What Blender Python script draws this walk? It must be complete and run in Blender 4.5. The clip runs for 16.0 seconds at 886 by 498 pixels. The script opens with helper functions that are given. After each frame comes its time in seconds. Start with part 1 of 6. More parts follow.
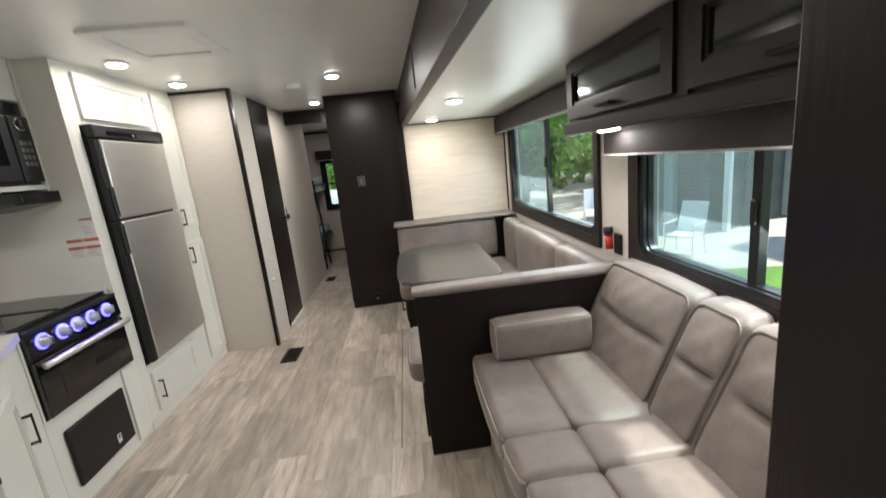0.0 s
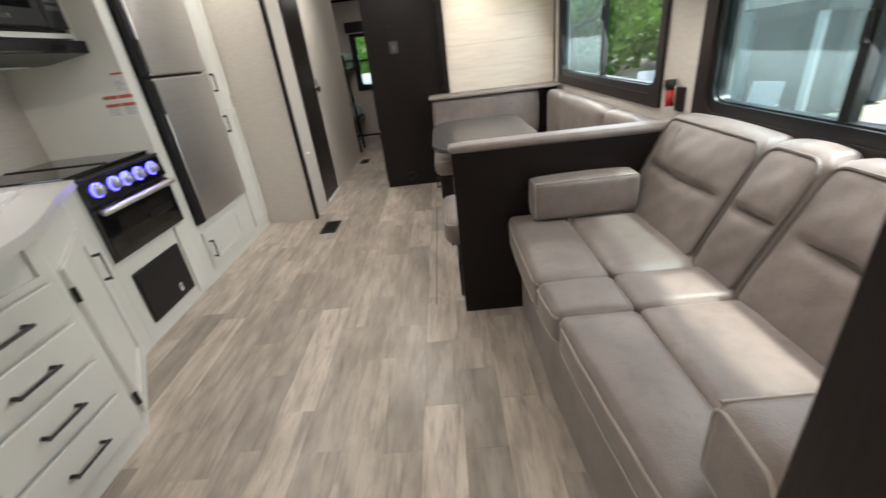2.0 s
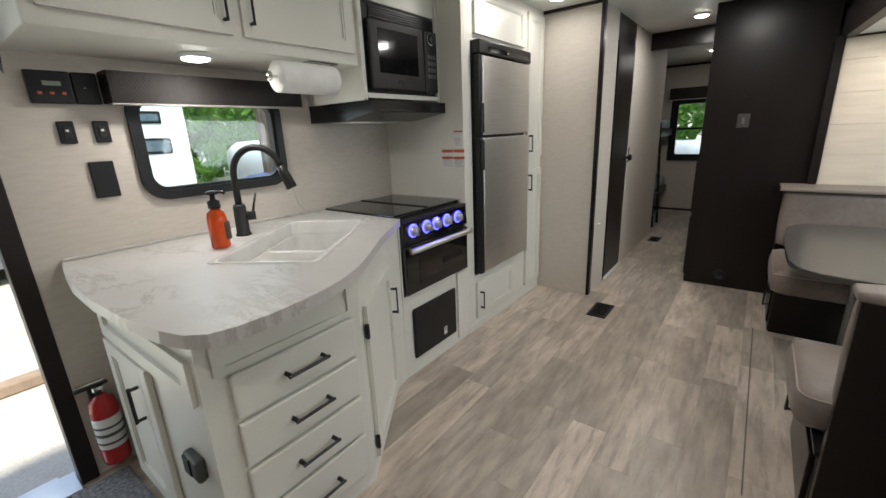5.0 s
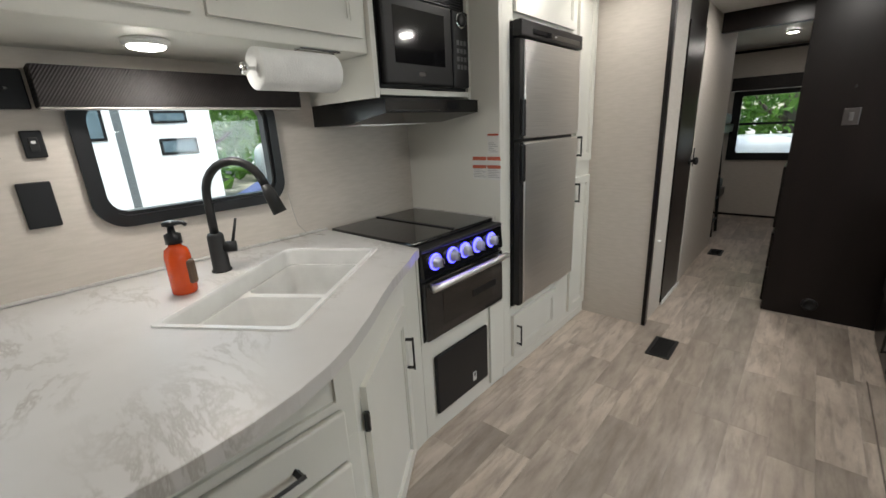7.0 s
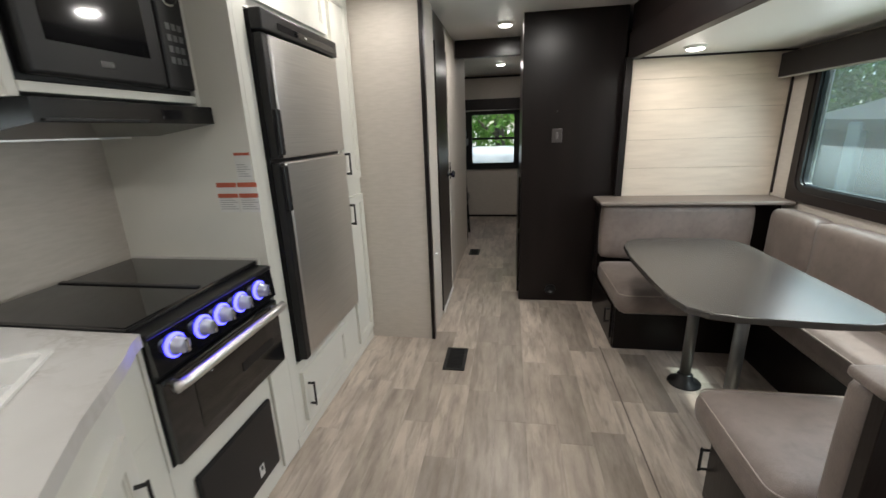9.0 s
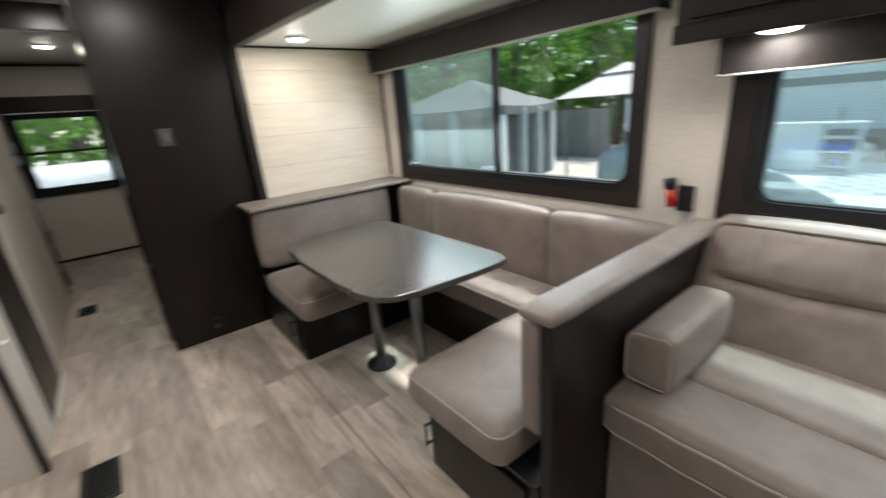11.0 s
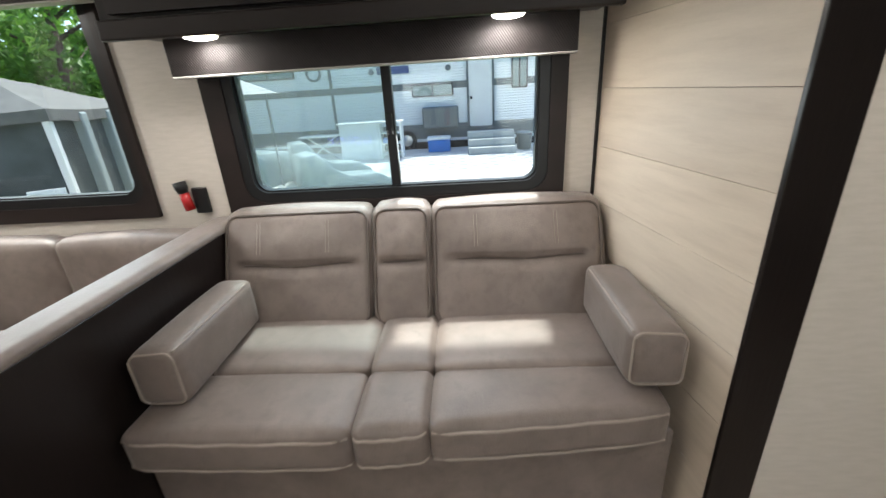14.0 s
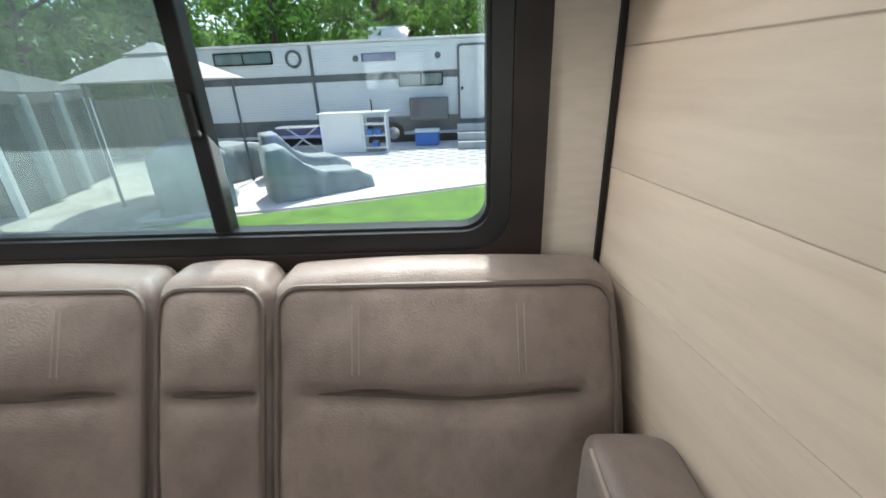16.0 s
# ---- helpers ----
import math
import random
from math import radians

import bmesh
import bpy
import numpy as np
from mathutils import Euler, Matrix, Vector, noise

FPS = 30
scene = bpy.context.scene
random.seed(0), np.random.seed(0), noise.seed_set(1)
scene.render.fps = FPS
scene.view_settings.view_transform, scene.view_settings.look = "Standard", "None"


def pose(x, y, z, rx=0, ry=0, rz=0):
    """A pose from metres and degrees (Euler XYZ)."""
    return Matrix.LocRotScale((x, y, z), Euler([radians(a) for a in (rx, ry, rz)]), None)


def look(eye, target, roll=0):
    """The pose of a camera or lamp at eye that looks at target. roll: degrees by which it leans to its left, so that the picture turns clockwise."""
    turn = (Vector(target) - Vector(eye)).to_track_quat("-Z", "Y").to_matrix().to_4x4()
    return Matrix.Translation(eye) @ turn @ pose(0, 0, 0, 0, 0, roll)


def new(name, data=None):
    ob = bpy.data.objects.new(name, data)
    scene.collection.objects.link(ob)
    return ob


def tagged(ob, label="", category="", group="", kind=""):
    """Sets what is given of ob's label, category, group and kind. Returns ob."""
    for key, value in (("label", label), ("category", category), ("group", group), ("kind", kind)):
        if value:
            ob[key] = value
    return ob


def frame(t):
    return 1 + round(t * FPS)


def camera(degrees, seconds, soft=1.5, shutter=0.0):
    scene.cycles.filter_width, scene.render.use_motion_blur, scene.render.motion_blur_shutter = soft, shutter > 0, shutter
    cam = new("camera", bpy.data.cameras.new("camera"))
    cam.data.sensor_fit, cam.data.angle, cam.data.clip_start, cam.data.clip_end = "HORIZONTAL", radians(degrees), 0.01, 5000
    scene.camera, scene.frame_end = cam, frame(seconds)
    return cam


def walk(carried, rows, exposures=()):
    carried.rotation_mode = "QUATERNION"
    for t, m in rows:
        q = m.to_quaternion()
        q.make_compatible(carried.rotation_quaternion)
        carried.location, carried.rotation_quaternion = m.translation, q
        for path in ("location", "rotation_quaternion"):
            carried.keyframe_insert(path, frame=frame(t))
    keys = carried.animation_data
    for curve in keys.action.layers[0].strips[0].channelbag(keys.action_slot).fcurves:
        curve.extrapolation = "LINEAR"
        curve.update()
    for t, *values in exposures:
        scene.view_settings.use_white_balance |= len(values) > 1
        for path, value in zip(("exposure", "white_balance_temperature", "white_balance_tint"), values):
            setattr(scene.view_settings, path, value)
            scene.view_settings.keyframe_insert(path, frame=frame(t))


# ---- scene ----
cam = camera(94.4, 16.0, shutter=0.5)
PATH = [
    (0, (0.159, 0.18, 1.459), (0.303, 2.129, 1.034), -6.0),
    (0.5, (0.155, 0.179, 1.379), (0.319, 2.075, 0.765), -7.0),
    (1, (0.159, 0.183, 1.301), (0.331, 2.026, 0.542), -7.3),
    (1.5, (0.16, 0.182, 1.251), (0.292, 1.98, 0.385), -7.1),
    (2, (0.124, 0.18, 1.268), (0.052, 1.979, 0.397), -6.9),
    (2.5, (0.082, 0.216, 1.287), (-0.317, 1.995, 0.466), -6.8),
    (3, (0.047, 0.281, 1.302), (-0.738, 1.968, 0.567), -6.3),
    (3.5, (-0.004, 0.319, 1.304), (-1.07, 1.88, 0.65), -5.0),
    (4, (-0.024, 0.351, 1.304), (-1.174, 1.874, 0.706), -3.2),
    (4.5, (-0.081, 0.41, 1.322), (-1.238, 1.944, 0.768), -2.5),
    (7, (-0.428, 0.874, 1.382), (-1.708, 2.303, 0.818), -2.9),
    (7.5, (-0.557, 0.932, 1.396), (-1.683, 2.481, 0.818), -2.8),
    (8, (-0.623, 1.023, 1.404), (-1.363, 2.788, 0.822), -3.3),
    (8.2, (-0.631, 1.044, 1.406), (-1.229, 2.861, 0.821), -3.3),
    (10.3, (-0.562, 1.419, 1.368), (-0.279, 3.323, 0.826), -2.3),
    (10.5, (-0.554, 1.444, 1.354), (-0.036, 3.293, 0.795), -3.2),
    (11, (-0.587, 1.474, 1.361), (0.575, 2.972, 0.722), -4.5),
    (11.5, (-0.546, 1.406, 1.357), (1.02, 2.44, 0.664), -5.0),
    (12, (-0.527, 1.28, 1.346), (1.224, 1.914, 0.615), -4.5),
    (12.5, (-0.527, 1.182, 1.333), (1.284, 1.57, 0.58), -4.8),
    (13, (-0.519, 1.103, 1.322), (1.314, 1.347, 0.558), -4.8),
    (13.5, (-0.487, 1.074, 1.329), (1.362, 1.256, 0.588), -4.5),
    (14, (-0.392, 1.071, 1.322), (1.464, 1.188, 0.586), -3.6),
    (14.5, (-0.166, 1.059, 1.337), (1.695, 1.148, 0.609), -3.0),
    (15, (-0.022, 1.028, 1.327), (1.838, 1.092, 0.594), -2.5),
    (15.5, (0.284, 0.91, 1.301), (2.153, 0.999, 0.595), -2.3),
    (16, (0.432, 0.847, 1.248), (2.275, 0.94, 0.476), -2.5),
]
walk(cam, [(t, look(eye, target, roll)) for t, eye, target, roll in PATH],
     exposures=((0, 1.55), (2, 1.5), (3.5, 1.25), (7, 1.05), (8.2, 1.1), (10.3, 1.35), (11.5, 1.45), (13.5, 1.5), (15, 1.35), (16, 1.15)))


# ---- world, sun and exposure ----
world = bpy.data.worlds.new("world")
scene.world = world
world.use_nodes = True
wn = world.node_tree.nodes
sky = wn.new("ShaderNodeTexSky")
sky.sky_type = "NISHITA"
sky.sun_disc = False
SUN_DIR = Vector((1.0, -0.02, 1.75)).normalized()
sky.sun_elevation = math.asin(SUN_DIR.z)
sky.sun_rotation = math.atan2(SUN_DIR.x, SUN_DIR.y)
world.node_tree.links.new(sky.outputs[0], wn["Background"].inputs[0])
wn["Background"].inputs[1].default_value = 0.15
sun_data = bpy.data.lights.new("sun", "SUN")
sun_data.energy, sun_data.angle, sun_data.color = 3.6, radians(3.2), (1.0, 0.96, 0.89)
sun = new("sun", sun_data)
sun.matrix_world = look(SUN_DIR * 30, (0, 0, 0))


def opening_fill(name, at, towards, w, h, watts, tint):
    """Fill lamp added inside an opening, in place of the skylight entering there."""
    d = bpy.data.lights.new(name, "AREA")
    d.shape, d.size, d.size_y, d.energy, d.color = "RECTANGLE", w, h, watts, tint
    ob = new(name, d)
    ob.matrix_world = look(at, towards)


opening_fill("window_light", (1.203, 3.25, 1.31), (0.2, 3.25, 0.85), 1.6, 0.60, 7.0, (0.92, 0.98, 1.0))
opening_fill("window_light", (1.203, 1.35, 1.18), (0.4, 1.35, 0.40), 1.0, 0.40, 2.5, (0.92, 0.98, 1.0))
opening_fill("window_light", (-2.193, 1.455, 1.32), (-1.2, 1.455, 0.95), 0.55, 0.32, 0.4, (0.90, 0.98, 1.0))
opening_fill("doorway_light", (-2.16, 0.30, 1.0), (-1.2, 0.42, 0.75), 0.62, 1.75, 1.8, (0.93, 1.0, 0.88))


# ---- materials ----
def mat(name, col, rough=0.5, metal=0.0, col2=None, scale=8.0, stretch=(1, 1, 1), bump=0.0, bscale=200.0, fine=0.0, per=0.0, spec=0.5, emit=None, sheen=0.0, detail=4.0):
    """Principled material: two colours mixed by noise, fine grain, per-object variation and bump."""
    m = bpy.data.materials.new(name)
    m.use_nodes = True
    nt = m.node_tree
    n, l = nt.nodes, nt.links
    p = n["Principled BSDF"]
    p.inputs["Roughness"].default_value, p.inputs["Metallic"].default_value = rough, metal
    p.inputs["Specular IOR Level"].default_value = spec
    if sheen:
        p.inputs["Sheen Weight"].default_value = sheen
    tc = n.new("ShaderNodeTexCoord")
    mp = n.new("ShaderNodeMapping")
    mp.inputs["Scale"].default_value = stretch
    l.new(tc.outputs["Object"], mp.inputs[0])
    if per:
        oq = n.new("ShaderNodeObjectInfo")
        om = n.new("ShaderNodeMath")
        om.operation = "MULTIPLY"
        om.inputs[1].default_value = 61.0
        l.new(oq.outputs["Random"], om.inputs[0])
        l.new(om.outputs[0], mp.inputs["Location"])
    no = n.new("ShaderNodeTexNoise")
    no.inputs["Scale"].default_value, no.inputs["Detail"].default_value = scale, detail
    l.new(mp.outputs[0], no.inputs[0])
    mx = n.new("ShaderNodeMix")
    mx.data_type = "RGBA"
    c2 = col2 or tuple(c * 0.86 for c in col)
    mx.inputs[6].default_value, mx.inputs[7].default_value = (*col, 1), (*c2, 1)
    rp = n.new("ShaderNodeMapRange")
    rp.inputs[1].default_value, rp.inputs[2].default_value = 0.35, 0.68
    l.new(no.outputs[0], rp.inputs[0])
    l.new(rp.outputs[0], mx.inputs[0])
    out = mx.outputs[2]
    f = n.new("ShaderNodeTexNoise")
    f.inputs["Scale"].default_value, f.inputs["Detail"].default_value = bscale, 3
    l.new(mp.outputs[0], f.inputs[0])
    if fine or per:
        h = n.new("ShaderNodeHueSaturation")
        l.new(out, h.inputs["Color"])
        a = n.new("ShaderNodeMath")
        a.operation = "MULTIPLY_ADD"
        l.new(f.outputs[0], a.inputs[0])
        a.inputs[1].default_value, a.inputs[2].default_value = fine * 2, 1 - fine
        val = a.outputs[0]
        if per:
            oi = n.new("ShaderNodeObjectInfo")
            b = n.new("ShaderNodeMath")
            b.operation = "MULTIPLY_ADD"
            l.new(oi.outputs["Random"], b.inputs[0])
            b.inputs[1].default_value, b.inputs[2].default_value = per * 2, 1 - per
            c = n.new("ShaderNodeMath")
            c.operation = "MULTIPLY"
            l.new(b.outputs[0], c.inputs[0])
            l.new(val, c.inputs[1])
            val = c.outputs[0]
        l.new(val, h.inputs["Value"])
        out = h.outputs[0]
    l.new(out, p.inputs["Base Color"])
    if bump:
        bp = n.new("ShaderNodeBump")
        bp.inputs["Strength"].default_value, bp.inputs["Distance"].default_value = bump, 0.004
        l.new(f.outputs[0], bp.inputs["Height"])
        l.new(bp.outputs[0], p.inputs["Normal"])
    if emit:
        p.inputs["Emission Color"].default_value, p.inputs["Emission Strength"].default_value = (*emit[0], 1), emit[1]
    return m


def glass_mat(name, tint, haze=0.0, gloss=1.0):
    m = bpy.data.materials.new(name)
    m.use_nodes = True
    n, l = m.node_tree.nodes, m.node_tree.links
    n.remove(n["Principled BSDF"])
    tr = n.new("ShaderNodeBsdfTransparent")
    tr.inputs[0].default_value = (*tint, 1)
    gl = n.new("ShaderNodeBsdfGlossy")
    gl.inputs["Roughness"].default_value = 0.03
    mx = n.new("ShaderNodeMixShader")
    mx.inputs[0].default_value = 0.045 * gloss
    src = tr.outputs[0]
    if haze:
        df = n.new("ShaderNodeBsdfTranslucent")
        df.inputs[0].default_value = (0.5, 0.56, 0.56, 1)
        m2 = n.new("ShaderNodeMixShader")
        m2.inputs[0].default_value = haze
        l.new(src, m2.inputs[1])
        l.new(df.outputs[0], m2.inputs[2])
        src = m2.outputs[0]
    l.new(src, mx.inputs[1])
    l.new(gl.outputs[0], mx.inputs[2])
    l.new(mx.outputs[0], n["Material Output"].inputs[0])
    return m


def weave_mat(name, col, col2):
    """Dark valance vinyl with a fine diagonal weave."""
    m = mat(name, col, 0.5, 0, col2, 30, spec=0.25)
    n, l = m.node_tree.nodes, m.node_tree.links
    p = n["Principled BSDF"]
    tc = n.new("ShaderNodeTexCoord")
    mp = n.new("ShaderNodeMapping")
    mp.inputs["Rotation"].default_value = (radians(35), 0, 0)
    l.new(tc.outputs["Object"], mp.inputs[0])
    w = n.new("ShaderNodeTexWave")
    w.bands_direction = "Y"
    w.inputs["Scale"].default_value = 45
    l.new(mp.outputs[0], w.inputs[0])
    b = n.new("ShaderNodeBump")
    b.inputs["Strength"].default_value, b.inputs["Distance"].default_value = 0.5, 0.002
    l.new(w.outputs[1], b.inputs["Height"])
    l.new(b.outputs[0], p.inputs["Normal"])
    return m


def marble_mat(name):
    """Pale laminate with soft grey veining that comes and goes in drifts."""
    m = mat(name, (0.56, 0.545, 0.525), 0.38, 0, (0.49, 0.475, 0.455), 3.0)
    n, l = m.node_tree.nodes, m.node_tree.links
    p = n["Principled BSDF"]
    tc = n.new("ShaderNodeTexCoord")
    mp = n.new("ShaderNodeMapping")
    mp.inputs["Rotation"].default_value = (0, 0, radians(38))
    mp.inputs["Scale"].default_value = (1.0, 2.4, 1.0)
    l.new(tc.outputs["Object"], mp.inputs[0])
    vein = n.new("ShaderNodeTexNoise")
    vein.inputs["Scale"].default_value, vein.inputs["Detail"].default_value, vein.inputs["Distortion"].default_value = 3.0, 9, 0.5
    vein.inputs["Roughness"].default_value = 0.68
    l.new(mp.outputs[0], vein.inputs[0])
    r = n.new("ShaderNodeValToRGB")
    e = r.color_ramp.elements
    e[0].position, e[0].color = 0.47, (0, 0, 0, 1)
    e[1].position, e[1].color = 0.545, (0, 0, 0, 1)
    mid = e.new(0.50)
    mid.color = (0.75, 0.75, 0.75, 1)
    l.new(vein.outputs[0], r.inputs[0])
    drift = n.new("ShaderNodeTexNoise")
    drift.inputs["Scale"].default_value, drift.inputs["Detail"].default_value = 3.4, 2
    l.new(tc.outputs["Object"], drift.inputs[0])
    lim = n.new("ShaderNodeMapRange")
    lim.inputs[1].default_value, lim.inputs[2].default_value = 0.43, 0.66
    l.new(drift.outputs[0], lim.inputs[0])
    amount = n.new("ShaderNodeMath")
    amount.operation = "MULTIPLY"
    l.new(r.outputs[0], amount.inputs[0])
    l.new(lim.outputs[0], amount.inputs[1])
    mx = n.new("ShaderNodeMix")
    mx.data_type = "RGBA"
    mx.inputs[7].default_value = (0.30, 0.275, 0.24, 1)
    old = p.inputs["Base Color"].links[0].from_socket
    l.new(old, mx.inputs[6])
    l.new(amount.outputs[0], mx.inputs[0])
    l.new(mx.outputs[2], p.inputs["Base Color"])
    return m


def streaks(m, stretch, scale, dark, amount, lo=0.46, hi=0.72):
    """Adds a second, finer layer of grain streaks or mottling over a material's colour."""
    n, l = m.node_tree.nodes, m.node_tree.links
    p = n["Principled BSDF"]
    tc = n.new("ShaderNodeTexCoord")
    oi = n.new("ShaderNodeObjectInfo")
    far = n.new("ShaderNodeMath")
    far.operation = "MULTIPLY"
    far.inputs[1].default_value = 37.0
    l.new(oi.outputs["Random"], far.inputs[0])
    mp = n.new("ShaderNodeMapping")
    mp.inputs["Scale"].default_value = stretch
    l.new(tc.outputs["Object"], mp.inputs[0])
    l.new(far.outputs[0], mp.inputs["Location"])
    no = n.new("ShaderNodeTexNoise")
    no.inputs["Scale"].default_value, no.inputs["Detail"].default_value, no.inputs["Roughness"].default_value = scale, 6, 0.62
    no.inputs["Distortion"].default_value = 0.4
    l.new(mp.outputs[0], no.inputs[0])
    lim = n.new("ShaderNodeMapRange")
    lim.inputs[1].default_value, lim.inputs[2].default_value, lim.inputs[4].default_value = lo, hi, amount
    l.new(no.outputs[0], lim.inputs[0])
    mx = n.new("ShaderNodeMix")
    mx.data_type = "RGBA"
    mx.inputs[7].default_value = (*dark, 1)
    l.new(p.inputs["Base Color"].links[0].from_socket, mx.inputs[6])
    l.new(lim.outputs[0], mx.inputs[0])
    l.new(mx.outputs[2], p.inputs["Base Color"])
    return m


M_WALL = mat("wallboard", (0.58, 0.53, 0.475), 0.6, 0, (0.53, 0.485, 0.43), 14, (1, 1, 6), 0.08, 90, 0.05)
M_CEIL = mat("ceiling_panel", (0.80, 0.80, 0.77), 0.35, 0, (0.76, 0.76, 0.73), 2, bump=0.03, bscale=300)
M_CAB = mat("white_cabinet", (0.70, 0.69, 0.635), 0.38, 0, (0.665, 0.655, 0.60), 3, bump=0.03, bscale=150, fine=0.02)
M_DARK = mat("espresso_wood", (0.0085, 0.0056, 0.0052), 0.30, 0, (0.006, 0.004, 0.0037), 10, (1, 1, 0.12), 0.12, 120, 0.12, spec=0.3)
M_DARKT = mat("dark_trim", (0.018, 0.0118, 0.0108), 0.42, 0, (0.013, 0.0087, 0.008), 12, (1, 0.15, 1), 0.1, 120, 0.1, spec=0.3)
M_SHIP = mat("pale_wood_board", (0.60, 0.515, 0.42), 0.5, 0, (0.535, 0.455, 0.37), 3.0, (1.2, 1.2, 9), 0.08, 60, 0.05, 0.05)
streaks(M_SHIP, (1.6, 1.6, 14), 2.6, (0.40, 0.32, 0.245), 0.4, 0.52, 0.8)
M_PLANK = mat("grey_oak_plank", (0.50, 0.43, 0.365), 0.33, 0, (0.33, 0.275, 0.23), 3.0, (5, 1.3, 1), 0.05, 40, 0.09, 0.27, detail=6)
streaks(M_PLANK, (22, 3.0, 1), 1.5, (0.19, 0.155, 0.13), 0.75, 0.48, 0.74)
M_FLOOR = mat("floor_base", (0.16, 0.13, 0.11), 0.6)
M_SOFA = mat("suede_upholstery", (0.196, 0.156, 0.136), 0.46, 0, (0.143, 0.112, 0.096), 7, (1, 1, 1), 0.3, 240, 0.07, sheen=0.12)
streaks(M_SOFA, (1, 1, 1), 26, (0.098, 0.076, 0.064), 0.45, 0.48, 0.75)
M_STITCH = mat("pale_thread", (0.27, 0.23, 0.195), 0.7)
M_PIPE = mat("upholstery_piping", (0.33, 0.28, 0.24), 0.5)
M_PIPED = mat("dark_piping", (0.10, 0.078, 0.066), 0.5)
M_TABLE = mat("table_laminate", (0.060, 0.055, 0.050), 0.26, 0, (0.048, 0.044, 0.04), 20, fine=0.1, bscale=90)
M_BLACK = mat("black_plastic", (0.010, 0.010, 0.011), 0.35, spec=0.35)
M_BLACKM = mat("matt_black_metal", (0.018, 0.018, 0.018), 0.45, 0.3)
M_BGLASS = mat("black_glass", (0.008, 0.008, 0.009), 0.06, spec=0.8)
M_STEEL = mat("brushed_steel", (0.78, 0.77, 0.755), 0.34, 1.0, (0.68, 0.67, 0.66), 6, (1, 0.6, 60), 0.10, 50, 0.05)
M_CHROME = mat("chrome", (0.70, 0.70, 0.70), 0.14, 1.0)
M_WHITE = mat("white_plastic", (0.78, 0.78, 0.76), 0.4)
M_PAPER = mat("paper_towel", (0.82, 0.82, 0.80), 0.9, bump=0.5, bscale=180)
M_SINK = mat("white_sink", (0.74, 0.735, 0.71), 0.25)
M_MARBLE = marble_mat("marble_laminate")
M_WEAVE = weave_mat("woven_black_vinyl", (0.016, 0.013, 0.013), (0.021, 0.0175, 0.017))
M_HEM = mat("shade_hem", (0.40, 0.385, 0.36), 0.6)
M_RED = mat("red_enamel", (0.38, 0.014, 0.014), 0.25)
M_LABEL = mat("paper_label", (0.72, 0.72, 0.70), 0.6)
M_INK = mat("ink", (0.08, 0.08, 0.08), 0.6)
M_REDINK = mat("red_ink", (0.48, 0.10, 0.05), 0.6)
M_LAMP = mat("lamp_lens", (0.9, 0.9, 0.88), 0.4, emit=((1.0, 0.95, 0.86), 9.0))
M_KNOBLED = mat("blue_led_ring", (0.1, 0.15, 0.9), 0.3, emit=((0.05, 0.045, 1.0), 4.0))
# Satin silver with the LED rings' blue glow mixed into its colour.
M_KNOB = mat("blue_tinted_silver_knob", (0.55, 0.57, 0.72), 0.3, 0.7)
M_CARPET = mat("grey_carpet", (0.27, 0.27, 0.285), 0.95, 0, (0.10, 0.10, 0.11), 70, (1, 1, 1), 0.9, 220, 0.35)
M_GLASS = glass_mat("window_glass", (0.90, 0.94, 0.94), 0.0)
M_GLASS_SCREEN = glass_mat("screened_glass", (0.66, 0.76, 0.77), 0.08)
M_CABGLASS = mat("smoked_glass", (0.02, 0.02, 0.02), 0.08, spec=0.7)
M_AMBER = bpy.data.materials.new("orange_soap")
M_AMBER.use_nodes = True
_p = M_AMBER.node_tree.nodes["Principled BSDF"]
_p.inputs["Base Color"].default_value = (0.85, 0.10, 0.01, 1)
_p.inputs["Roughness"].default_value = 0.12
_p.inputs["Transmission Weight"].default_value = 0.35
M_GRASS = mat("grass", (0.10, 0.22, 0.025), 0.9, 0, (0.065, 0.15, 0.02), 3, bump=0.8, bscale=60, fine=0.3)
M_GRAVEL = mat("pale_gravel", (0.52, 0.48, 0.40), 0.95, 0, (0.38, 0.345, 0.285), 1.5, bump=0.8, bscale=40, fine=0.3)
M_CONC = mat("pale_concrete", (0.68, 0.66, 0.62), 0.9, 0, (0.58, 0.56, 0.53), 2, fine=0.1)
M_SIDING = mat("white_siding", (0.80, 0.82, 0.82), 0.4, 0, (0.74, 0.76, 0.76), 2)
M_GREYSIDE = mat("grey_siding", (0.13, 0.145, 0.15), 0.4)
M_CANVAS = mat("grey_canvas", (0.15, 0.15, 0.142), 0.85, 0, (0.115, 0.115, 0.11), 4, bump=0.3, bscale=80)
M_SCREENCLOTH = mat("dark_screen_cloth", (0.09, 0.105, 0.105), 0.9, 0, (0.055, 0.065, 0.065), 2)
M_TARP = mat("grey_cover_cloth", (0.25, 0.30, 0.31), 0.7, 0, (0.19, 0.235, 0.245), 4, bump=0.3, bscale=20)
M_WOODOUT = mat("weathered_wood", (0.30, 0.22, 0.15), 0.8, 0, (0.20, 0.145, 0.10), 6, (1, 1, 0.2), 0.3, 60, 0.15)
M_BARK = mat("bark", (0.13, 0.10, 0.075), 0.9, 0, (0.07, 0.055, 0.04), 14, (1, 1, 0.2), 0.8, 40, 0.2)
M_BLUE = mat("blue_plastic", (0.02, 0.17, 0.55), 0.4)
M_YELLOW = mat("pale_yellow_board", (0.72, 0.60, 0.20), 0.7)
M_NAVY = mat("blue_tarp", (0.10, 0.13, 0.27), 0.7, 0, (0.07, 0.09, 0.2), 5)


